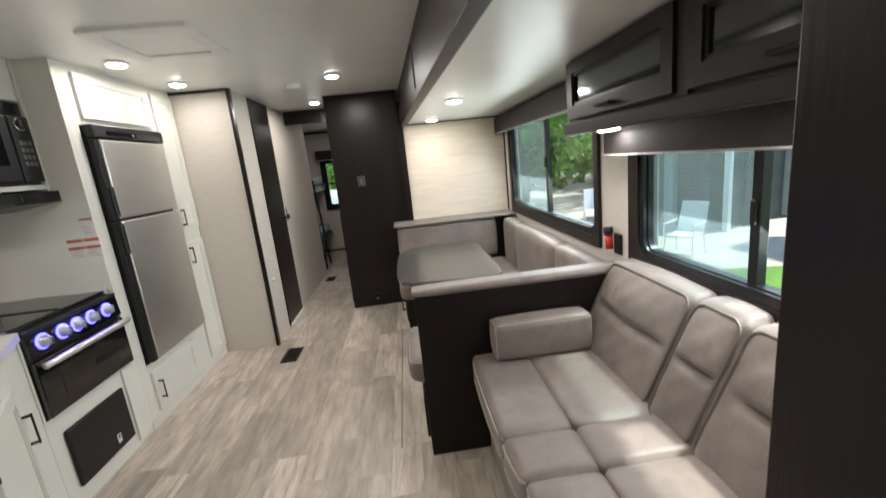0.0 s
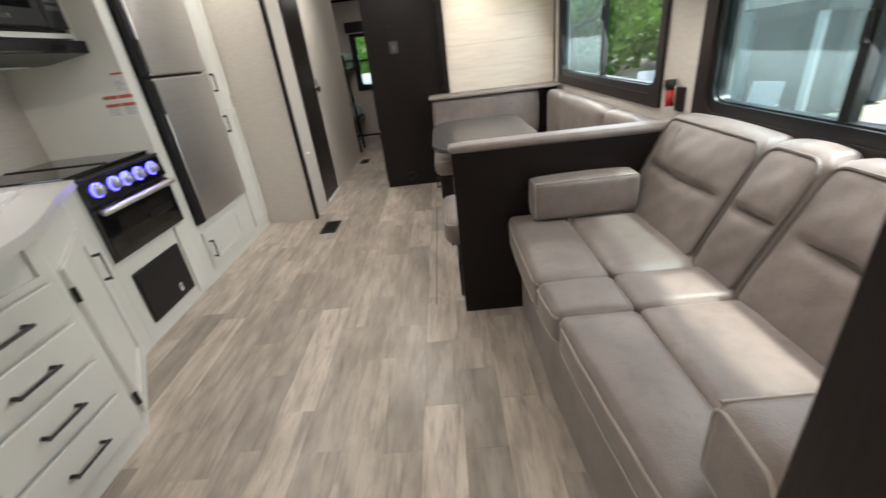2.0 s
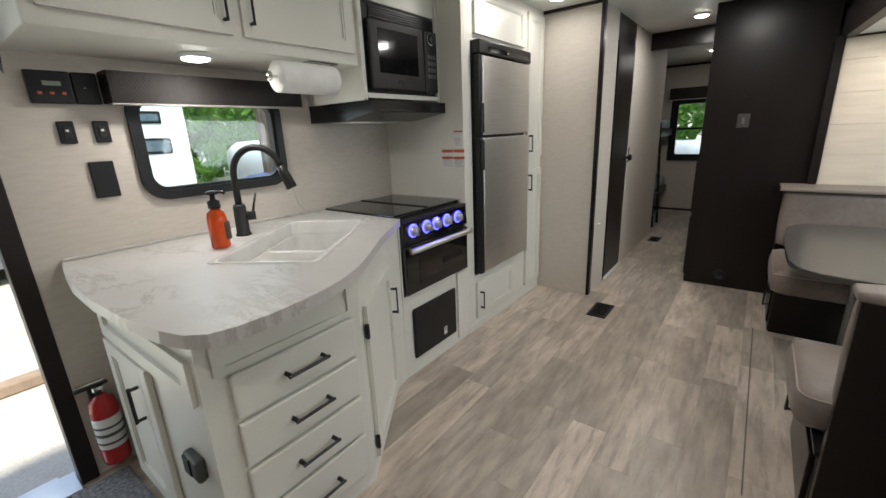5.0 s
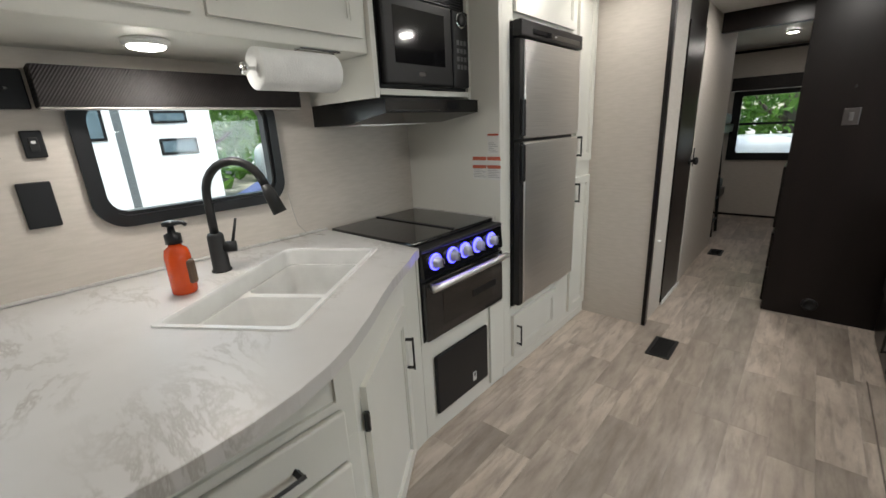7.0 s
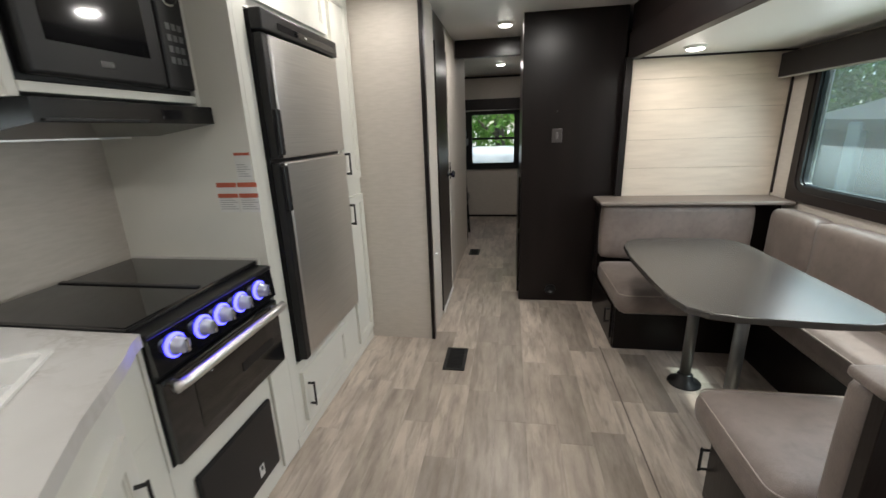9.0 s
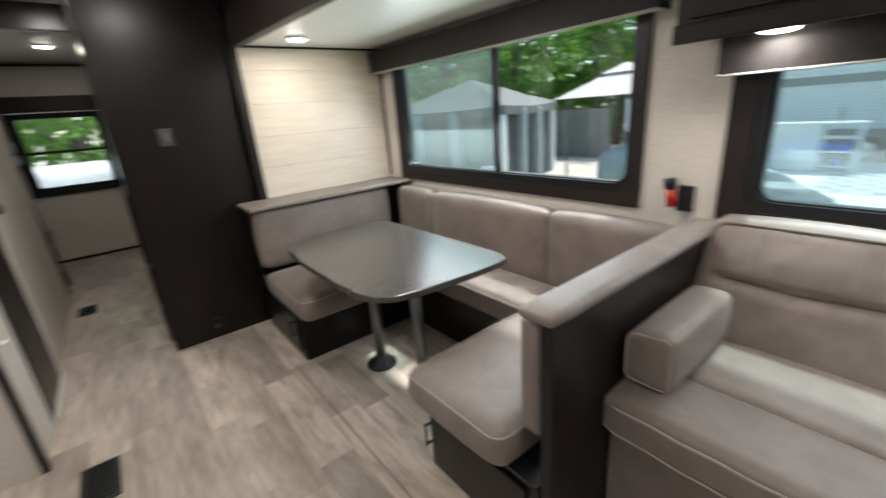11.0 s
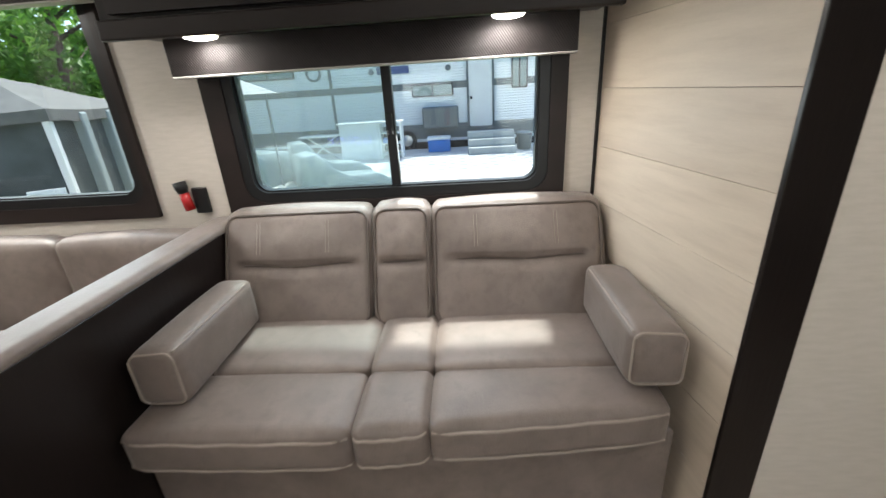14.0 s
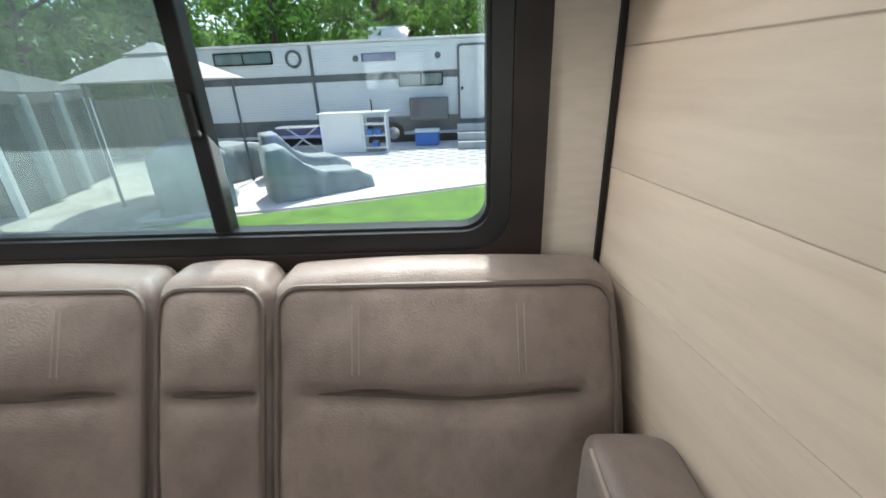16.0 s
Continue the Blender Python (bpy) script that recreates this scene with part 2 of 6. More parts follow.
def leaf_mat(name, col, col2):
    m = mat(name, col, 0.55, 0, col2, 0.6, fine=0.25, bscale=3.0)
    n, l = m.node_tree.nodes, m.node_tree.links
    p = n["Principled BSDF"]
    tl = n.new("ShaderNodeBsdfTranslucent")
    l.new(p.inputs["Base Color"].links[0].from_socket, tl.inputs[0])
    mx = n.new("ShaderNodeMixShader")
    mx.inputs[0].default_value = 0.45
    l.new(p.outputs[0], mx.inputs[1])
    l.new(tl.outputs[0], mx.inputs[2])
    l.new(mx.outputs[0], n["Material Output"].inputs[0])
    return m


M_LEAF = leaf_mat("leaves", (0.17, 0.34, 0.05), (0.07, 0.175, 0.03))


# ---- mesh helpers ----
def finish(bm, name, material, smooth=False):
    bmesh.ops.recalc_face_normals(bm, faces=bm.faces)
    me = bpy.data.meshes.new(name)
    bm.to_mesh(me)
    bm.free()
    me.materials.append(material)
    if smooth:
        me.polygons.foreach_set("use_smooth", [True] * len(me.polygons))
    return me


def part(name, bm, material, parent=None, label="", smooth=False):
    """Links a bmesh in world coordinates as one mesh object, under a thing or part if one is given."""
    ob = new(name, finish(bm, name, material, smooth))
    if parent is not None:
        ob.parent = parent
        if parent.parent is None:
            ob.matrix_parent_inverse = Matrix.Translation(-parent.location)
    if label:
        ob["label"] = label
    return ob


def thing(name, at, label, category, group="", kind=""):
    ob = new(name)
    ob.empty_display_size = 0.05
    ob.location = at
    return tagged(ob, label, category, group, kind)


def B():
    return bmesh.new()


def box(bm, x0, x1, y0, y1, z0, z1, bev=0.0, seg=2):
    r = bmesh.ops.create_cube(bm, size=1.0)
    vs = r["verts"]
    for v in vs:
        v.co = Vector((x0 + (v.co.x + 0.5) * (x1 - x0), y0 + (v.co.y + 0.5) * (y1 - y0), z0 + (v.co.z + 0.5) * (z1 - z0)))
    if bev:
        es = list({e for v in vs for e in v.link_edges})
        bmesh.ops.bevel(bm, geom=es, offset=bev, segments=seg, affect="EDGES", profile=0.5)
    return bm


def bx(x0, x1, y0, y1, z0, z1, bev=0.0, seg=2):
    return box(B(), x0, x1, y0, y1, z0, z1, bev, seg)


def prism(bm, pts, z0, z1, bev=0.0):
    """Upright prism over a plan outline."""
    lo = [bm.verts.new((x, y, z0)) for x, y in pts]
    hi = [bm.verts.new((x, y, z1)) for x, y in pts]
    top = bm.faces.new(hi)
    bot = bm.faces.new(lo[::-1])
    n = len(pts)
    for i in range(n):
        bm.faces.new((lo[i], lo[(i + 1) % n], hi[(i + 1) % n], hi[i]))
    if bev:
        bmesh.ops.bevel(bm, geom=list(top.edges) + list(bot.edges), offset=bev, segments=2, affect="EDGES", profile=0.5)
    return bm


def cushion(bm, x0, x1, y0, y1, z0, z1, r=0.04, puff=0.015, n=9, fn=None, power=0.6):
    """Soft rounded box, its faces bulging by puff; fn bends its points."""
    c = Vector(((x0 + x1) / 2, (y0 + y1) / 2, (z0 + z1) / 2))
    hs = Vector((abs(x1 - x0) / 2, abs(y1 - y0) / 2, abs(z1 - z0) / 2))
    r = min(r, 0.95 * min(hs))
    tmp = bmesh.new()
    bmesh.ops.create_cube(tmp, size=2.0)
    bmesh.ops.subdivide_edges(tmp, edges=tmp.edges, cuts=n, use_grid_fill=True)
    made = {}
    for v in tmp.verts:
        p = v.co
        # more points near the edges
        q = Vector([math.copysign(abs(a) ** power, a) if abs(a) < 1 else a for a in p])
        w = Vector((q.x * hs.x, q.y * hs.y, q.z * hs.z))
        inner = Vector([max(-h + r, min(h - r, a)) for a, h in zip(w, hs)])
        d = w - inner
        if d.length > 1e-9:
            w = inner + d.normalized() * r
        bul = Vector((0, 0, 0))
        for k in range(3):
            i, j = (k + 1) % 3, (k + 2) % 3
            if abs(p[k]) > 0.999:
                bul[k] = math.copysign(puff * (1 - q[i] ** 2) * (1 - q[j] ** 2), p[k])
        w = w + bul + c
        made[v] = bm.verts.new(fn(w) if fn else w)
    for f in tmp.faces:
        bm.faces.new([made[v] for v in f.verts])
    tmp.free()
    return bm


def tube(bm, pts, r, closed=False, n=8):
    """Round tube along points."""
    pts = [Vector(p) for p in pts]
    rings = []
    m = len(pts)
    up = Vector((0, 0, 1))
    prev = None
    for i, p in enumerate(pts):
        a = pts[(i - 1) % m] if (closed or i > 0) else p
        b = pts[(i + 1) % m] if (closed or i < m - 1) else p
        d = (b - a).normalized()
        if prev is None:
            s = d.cross(up if abs(d.z) < 0.9 else Vector((1, 0, 0))).normalized()
        else:
            s = (prev - d * prev.dot(d)).normalized()
        prev = s
        t = d.cross(s)
        rr = r[i] if isinstance(r, (list, tuple)) else r
        rings.append([bm.verts.new(p + s * math.cos(2 * math.pi * k / n) * rr + t * math.sin(2 * math.pi * k / n) * rr) for k in range(n)])
    for i in range(m if closed else m - 1):
        a, b = rings[i], rings[(i + 1) % m]
        for k in range(n):
            bm.faces.new((a[k], a[(k + 1) % n], b[(k + 1) % n], b[k]))
    if not closed:
        bm.faces.new(rings[0][::-1])
        bm.faces.new(rings[-1])
    return bm


def lathe(bm, at, prof, n=24, axis="z"):
    """Turned shape: prof is rows of (radius, height) along the axis from at."""
    rings = []
    for r, h in prof:
        ring = []
        for k in range(n):
            a = 2 * math.pi * k / n
            u, v = r * math.cos(a), r * math.sin(a)
            p = {"z": (u, v, h), "x": (h, u, v), "y": (u, h, v)}[axis]
            ring.append(bm.verts.new(Vector(at) + Vector(p)))
        rings.append(ring)
    for a, b in zip(rings, rings[1:]):
        for k in range(n):
            bm.faces.new((a[k], a[(k + 1) % n], b[(k + 1) % n], b[k]))
    bm.faces.new(rings[0][::-1])
    bm.faces.new(rings[-1])
    return bm


def rrect(u0, u1, v0, v1, r, n=6):
    """Rounded rectangle outline in two coordinates."""
    out = []
    for cu, cv, a0 in ((u1 - r, v1 - r, 0), (u0 + r, v1 - r, 90), (u0 + r, v0 + r, 180), (u1 - r, v0 + r, 270)):
        for k in range(n + 1):
            a = radians(a0 + 90 * k / n)
            out.append((cu + r * math.cos(a), cv + r * math.sin(a)))
    return out


def ring_frame(bm, outer, inner, place, d0, d1):
    """Frame between two outlines with the same number of points; place(u, v, d) gives the point."""
    n = len(outer)
    V = [[bm.verts.new(place(u, v, d)) for u, v in o] for o, d in ((outer, d0), (outer, d1), (inner, d1), (inner, d0))]
    for a, b in zip(V, V[1:] + V[:1]):
        for k in range(n):
            bm.faces.new((a[k], a[(k + 1) % n], b[(k + 1) % n], b[k]))
    return bm


def wall_with_holes(bm, axis, d0, d1, u0, u1, v0, v1, holes):
    """Wall slab across axis ('x' or 'y') from d0 to d1, spanning u and height v, with rectangular holes (u0, u1, v0, v1)."""
    us = sorted({u0, u1, *[h[0] for h in holes], *[h[1] for h in holes]})
    vs = sorted({v0, v1, *[h[2] for h in holes], *[h[3] for h in holes]})
    solid = {}
    for i in range(len(us) - 1):
        for j in range(len(vs) - 1):
            cu, cv = (us[i] + us[i + 1]) / 2, (vs[j] + vs[j + 1]) / 2
            solid[i, j] = not any(h[0] < cu < h[1] and h[2] < cv < h[3] for h in holes)
    P = (lambda u, v, d: (d, u, v)) if axis == "x" else (lambda u, v, d: (u, d, v))
    cache = {}

    def V(i, j, d):
        if (i, j, d) not in cache:
            cache[i, j, d] = bm.verts.new(P(us[i], vs[j], d))
        return cache[i, j, d]
    for (i, j), s in solid.items():
        if not s:
            continue
        for d in (d0, d1):
            bm.faces.new((V(i, j, d), V(i + 1, j, d), V(i + 1, j + 1, d), V(i, j + 1, d)))
        for (a, b), nb in ((((i, j), (i + 1, j)), (i, j - 1)), (((i, j + 1), (i + 1, j + 1)), (i, j + 1)), (((i, j), (i, j + 1)), (i - 1, j)), (((i + 1, j), (i + 1, j + 1)), (i + 1, j))):
            if not solid.get(nb, False):
                bm.faces.new((V(*a, d0), V(*b, d0), V(*b, d1), V(*a, d1)))
    return bm


def bar_handle(bm, p, q, out, r=0.0055):
    """Square bar pull between p and q, standing off by the vector out."""
    p, q, out = Vector(p), Vector(q), Vector(out)
    d = (q - p).normalized()
    tube(bm, [p, p + out * 0.97], r * 1.25, n=4)
    tube(bm, [q, q + out * 0.97], r * 1.25, n=4)
    tube(bm, [p + out - d * 0.008, q + out + d * 0.008], r, n=4)
    return bm


def struct(name, bm, material, label, category="wall", smooth=False):
    return tagged(part(name, bm, material, None, "", smooth), label, category, "", "structure")


# ---- large structure ----
XL, XR, XS = -2.20, 0.42, 1.21      # door-side wall, road-side wall, slide-out wall
YB, YE = -1.6, 7.85                 # front closing wall, rear wall
ZC, ZS = 2.17, 1.83                 # main ceiling, slide-out ceiling
GZ = -0.80                          # ground outside


def fascia_x(y):
    return 0.417 - 0.0573 * (y - 0.44)


struct("floor", bx(XL, XS + 0.05, YB, YE, -0.06, -0.004), M_FLOOR, "grey-brown wood-look plank floor", "floor")
struct("ceiling", bx(XL - 0.1, XR + 0.1, YB - 0.1, YE + 0.1, ZC, ZC + 0.06), M_CEIL, "smooth white panelled trailer ceiling", "ceiling")
struct("ceiling_slide", prism(B(), [(fascia_x(0.44) + 0.02, 0.40), (XS + 0.05, 0.40), (XS + 0.05, 4.47), (fascia_x(4.4) + 0.02, 4.47)], ZS, ZS + 0.05), M_CEIL, "low smooth white slide-out ceiling", "ceiling")

DOOR = (-0.06, 0.66, 0.0, 1.92)
KWIN = (1.145, 1.765, 1.135, 1.53)
struct("wall_door_side", wall_with_holes(B(), "x", XL - 0.06, XL, YB, YE, -0.06, ZC, [DOOR, KWIN]), M_WALL, "beige linen-textured wall board")
W1 = (2.40, 4.12, 0.975, 1.77)
W2 = (0.785, 1.915, 0.953, 1.47)
struct("wall_slide_out", wall_with_holes(B(), "x", XS, XS + 0.06, 0.40, 4.47, -0.06, ZS, [W1, W2]), M_WALL, "beige linen-textured wall board with two windows")
RWIN = (-1.22, -0.56, 0.86, 1.60)
struct("wall_rear", wall_with_holes(B(), "y", YE, YE + 0.06, XL, XR + 0.06, -0.06, ZC, [RWIN]), M_WALL, "beige wall board with a window")
struct("wall_front", bx(XL, XR + 0.06, YB - 0.06, YB, -0.06, ZC), M_WALL, "plain beige wall board")
struct("wall_road_side_front", bx(0.429, XR + 0.06, YB, 0.331, -0.06, ZC), M_WALL, "beige wall board beside the slide-out")
struct("wall_road_side_rear", bx(XR, XR + 0.06, 4.47, YE, -0.06, ZC), M_WALL, "plain beige wall board")

# end walls of the slide-out: backing plus single boards
SH0, SH1 = Vector((XS, 0.568)), Vector((0.440, 0.4437))


def skew_board(bm, z0, z1, proud):
    n = Vector((SH0.y - SH1.y, -(SH0.x - SH1.x))).normalized() * -1
    n = n if n.y > 0 else -n
    a, b = SH0 + n * proud, SH1 + n * proud
    c, d = SH1 + n * (proud - 0.012), SH0 + n * (proud - 0.012)
    prism(bm, [tuple(a), tuple(b), tuple(c), tuple(d)], z0, z1, 0.0008)
    return bm


near_wall = struct("wall_slide_near", prism(B(), [(XS, 0.550), (0.440, 0.4277), (0.440, 0.36), (XS, 0.36)], -0.06, ZS), M_DARKT, "pale wood board wall beside the sofa")
far_wall = struct("wall_slide_far", bx(0.17, XS, 4.412, 4.47, -0.06, ZS), M_DARKT, "pale wood board wall behind the dinette")
SEAMS = [0.0, 0.07, 0.27, 0.475, 0.68, 0.877, 1.082, 1.283, 1.485, 1.687, ZS - 0.012]
for z0, z1 in zip(SEAMS, SEAMS[1:]):
    part("board", skew_board(B(), z0 + 0.0006, z1 - 0.0006, 0.0), M_SHIP, near_wall)
    part("board", bx(fascia_x(4.4) + 0.012, XS - 0.012, 4.398, 4.411, z0 + 0.0006, z1 - 0.0006, 0.0008, 1), M_SHIP, far_wall)
struct("trim_corner_near", prism(B(), [(XS - 0.001, 0.570), (XS - 0.001, 0.580), (XS - 0.008, 0.579), (XS - 0.008, 0.569)], 0, ZS), M_DARK, "thin dark corner trim", "trim")
struct("trim_corner_far", bx(XS - 0.012, XS - 0.001, 4.385, 4.398, 0.9, ZS), M_DARKT, "thin dark corner trim", "trim")
struct("trim_top_far", bx(fascia_x(4.4) + 0.01, XS - 0.012, 4.386, 4.411, ZS - 0.012, ZS - 0.001), M_DARK, "thin dark trim strip", "trim")
struct("trim_side_far", bx(0.150, 0.195, 4.36, 4.40, 0.0, ZS), M_DARK, "dark upright trim", "trim")
# slide-out jamb and header
struct("trim_slide_jamb", bx(0.425, 0.439, 0.332, 0.447, 0.0, ZC, 0.002), M_DARK, "dark espresso slide-out jamb", "trim")
head = B()
prism(head, [(fascia_x(0.28) - 0.012, 0.28), (fascia_x(0.28) + 0.05, 0.28), (fascia_x(4.4) + 0.05, 4.44), (fascia_x(4.4) - 0.012, 4.44)], ZS - 0.012, ZS + 0.165, 0.003)
struct("trim_slide_header", head, M_DARKT, "dark wood header board over the slide-out", "trim")
prism_head = prism(B(), [(fascia_x(0.28) + 0.004, 0.28), (XR + 0.1, 0.28), (XR + 0.1, 4.46), (fascia_x(4.4) + 0.004, 4.46)], ZS + 0.165, ZC)
struct("wall_over_slide", prism_head, M_DARKT, "dark panel band above the slide-out header")

# bathroom partition, hall and rear room
struct("wall_partition", bx(XL, -1.140, 3.705, 3.74, 0, ZC), M_WALL, "beige textured partition wall")
struct("trim_partition", bx(-1.142, -1.118, 3.694, 3.745, 0, ZC, 0.003), M_DARK, "dark upright corner trim", "trim")
struct("trim_partition_top", bx(-1.565, -1.143, 3.690, 3.7045, ZC - 0.022, ZC - 0.001), M_DARK, "thin dark ceiling trim", "trim")
struct("wall_hall_front", bx(-1.165, -1.130, 3.746, 4.10, 0, ZC), M_WALL, "pale hall wall panel")
struct("wall_hall_rear", bx(-1.175, -1.140, 4.68, 6.15, 0, ZC), M_WALL, "pale hall wall panel")
struct("wall_hall_over_door", bx(-1.165, -1.142, 4.10, 4.68, 1.98, ZC), M_DARK, "dark panel over the hall door")
struct("trim_hall_header", bx(-1.13, -0.54, 5.23, 5.29, 2.02, ZC - 0.001, 0.003), M_DARK, "dark header beam across the hall", "trim")
struct("trim_rear_top", bx(XL, XR, YE - 0.014, YE - 0.001, ZC - 0.05, ZC - 0.02), M_DARK, "thin dark ceiling trim", "trim")
struct("trim_rear_base", bx(XL, XR, YE - 0.010, YE - 0.001, 0.0, 0.03), M_DARKT, "thin dark base trim", "baseboard")
hall_door = thing("door_hall", (-1.13, 4.10, 0), "dark wooden hall door with a black knob, closed", "door", kind="structure")
part("door_leaf", bx(-1.150, -1.122, 4.115, 4.60, 0.02, 1.97, 0.003), M_DARK, hall_door)
part("door_jamb", bx(-1.165, -1.118, 4.605, 4.675, 0.0, 1.98, 0.003), M_WALL, hall_door)
kn = lathe(B(), (-1.122, 4.53, 1.05), [(0.026, 0), (0.026, 0.006), (0.011, 0.010), (0.011, 0.028), (0.026, 0.034), (0.029, 0.048), (0.022, 0.058), (0.008, 0.061)], 16, "x")
part("door_knob", kn, M_BLACK, hall_door, "round black knob", True)
part("door_latch", bx(-1.119, -1.112, 4.625, 4.64, 1.0, 1.14), M_BLACK, hall_door)
# White strip painting the light that falls on the door's foot.
part("door_sweep", bx(-1.124, -1.115, 4.12, 4.66, 0.0, 0.03), M_WHITE, hall_door)
wall_hook = tagged(part("wall_pull", bx(-1.130, -1.112, 3.86, 3.90, 0.56, 0.57, 0.003), M_WHITE, None), "small pale pull on the hall panel", "pull")

# dark wardrobe block beside the hall
wb = thing("wardrobe_block", (-0.2, 4.9, 0), "dark espresso full-height wardrobe block beside the hall", "wardrobe", kind="structure")
part("front_panel", bx(-0.535, 0.165, 4.440, 4.46, 0.0, ZC - 0.001, 0.002), M_DARK, wb)
part("side_panel", bx(-0.535, -0.515, 4.461, 5.30, 0.0, ZC - 0.001, 0.002), M_DARK, wb)
part("back_panel", bx(-0.514, XR - 0.001, 5.28, 5.30, 0.0, ZC - 0.001), M_DARK, wb)
for z0, z1 in ((0.05, 0.30), (0.31, 0.56), (0.60, 1.02)):
    part("drawer_front", bx(-0.552, -0.536, 4.50, 5.22, z0, z1, 0.004), M_DARK, wb)
sw = thing("light_switch", (-0.28, 4.44, 1.33), "small grey wall switch on the dark panel", "switch")
part("plate", bx(-0.315, -0.24, 4.432, 4.4395, 1.28, 1.38, 0.003), mat("grey_plate", (0.045, 0.038, 0.036), 0.4), sw)
part("rocker", bx(-0.287, -0.268, 4.427, 4.4315, 1.305, 1.355, 0.002), mat("grey_rocker", (0.10, 0.095, 0.09), 0.4), sw)
tagged(part("coat_hook", tube(B(), [(-0.285, 4.4395, 1.50), (-0.285, 4.42, 1.495), (-0.285, 4.415, 1.51)], 0.004), M_BLACKM), "small black screw hook on the dark panel", "hook")
lv = thing("floor_level_vent", (-0.28, 4.44, 0.09), "small round black outlet low on the dark panel", "vent")
part("ring", lathe(B(), (-0.28, 4.4395, 0.10), [(0.045, 0), (0.043, -0.010), (0.028, -0.012), (0.026, -0.004)], 20, "y"), M_BLACK, lv, smooth=True)

# floor registers
def register(x, y, w, l):
    t = thing("floor_register", (x, y, 0), "dark brown slotted metal floor register", "vent", "floor registers")
    part("rim", ring_frame(B(), rrect(x - w / 2, x + w / 2, y - l / 2, y + l / 2, 0.006, 2), rrect(x - w / 2 + 0.018, x + w / 2 - 0.018, y - l / 2 + 0.018, y + l / 2 - 0.018, 0.003, 2), lambda u, v, d: (u, v, d), 0.0, 0.006), M_BLACKM, t)
    part("well", bx(x - w / 2 + 0.018, x + w / 2 - 0.018, y - l / 2 + 0.018, y + l / 2 - 0.018, -0.003, 0.0015), M_BLACK, t)
    k = int((l - 0.036) / 0.016)
    for i in range(1, k):
        part("louvre", bx(x - w / 2 + 0.02, x + w / 2 - 0.02, y - l / 2 + 0.018 + i * 0.016 - 0.003, y - l / 2 + 0.018 + i * 0.016 + 0.002, 0.0015, 0.0045), M_BLACKM, t)


register(-0.945, 3.455, 0.135, 0.26)
register(-1.02, 5.80, 0.12, 0.22)

# slide-out floor lip
struct("trim_slide_floor", bx(-0.028, -0.022, 2.10, 3.70, 0.0002, 0.0015), M_FLOOR, "thin seam strip in the floor", "trim")


# ---- windows ----
def slider_window(name, hole, outer, mull, label):
    """Sliding window in the slide-out wall: trim, rounded frame, two panes and the meeting rail."""
    y0, y1, z0, z1 = hole
    P = lambda u, v, d: (d, u, v)
    t = thing(name, (XS, (y0 + y1) / 2, z0), label, "window", "", "structure")
    oy0, oy1, oz0, oz1 = outer
    part("window_casing", ring_frame(B(), rrect(oy0, oy1, oz0, oz1, 0.004, 6), rrect(y0 - 0.033, y1 + 0.033, z0 - 0.030, z1 + 0.028, 0.083, 6), P, XS - 0.001, XS - 0.020), M_DARKT, t, "dark wood window casing")
    part("window_frame", ring_frame(B(), rrect(y0 - 0.036, y1 + 0.036, z0 - 0.033, z1 + 0.031, 0.085, 6), rrect(y0 + 0.004, y1 - 0.004, z0 + 0.010, z1 - 0.01, 0.055, 6), P, XS + 0.05, XS - 0.012), M_BLACK, t, "black window frame with rounded corners")
    part("inner_rail", ring_frame(B(), rrect(y0 - 0.012, y1 + 0.012, z0 - 0.008, z1 + 0.008, 0.07, 6), rrect(y0 + 0.012, y1 - 0.012, z0 + 0.016, z1 - 0.016, 0.05, 6), P, XS + 0.045, XS + 0.004), M_BLACK, t)
    part("meeting_rail", bx(XS + 0.006, XS + 0.040, mull - 0.018, mull + 0.018, z0 + 0.006, z1 - 0.006, 0.003), M_BLACK, t)
    part("window_latch", bx(XS - 0.006, XS + 0.006, mull - 0.010, mull + 0.010, (z0 + z1) / 2 - 0.05, (z0 + z1) / 2 + 0.03, 0.004), M_BLACK, t)
    part("sill_track", bx(XS + 0.002, XS + 0.034, y0 + 0.06, y1 - 0.06, z0 + 0.004, z0 + 0.014), M_BLACK, t)
    part("pane", bx(XS + 0.026, XS + 0.030, mull, y1 - 0.005, z0 + 0.01, z1 - 0.01), M_GLASS_SCREEN, t, "insect-screened pane")
    part("pane", bx(XS + 0.034, XS + 0.038, y0 + 0.005, mull, z0 + 0.01, z1 - 0.01), M_GLASS, t, "clear pane")
    return t


slider_window("window_1", W1, (2.335, 4.215, 0.885, 1.81), 3.215, "black-framed sliding window with dark wood casing behind the dinette")
slider_window("window_2", W2, (0.690, 2.03, 0.885, 1.50), 1.342, "black-framed sliding window with dark wood casing above the sofa")


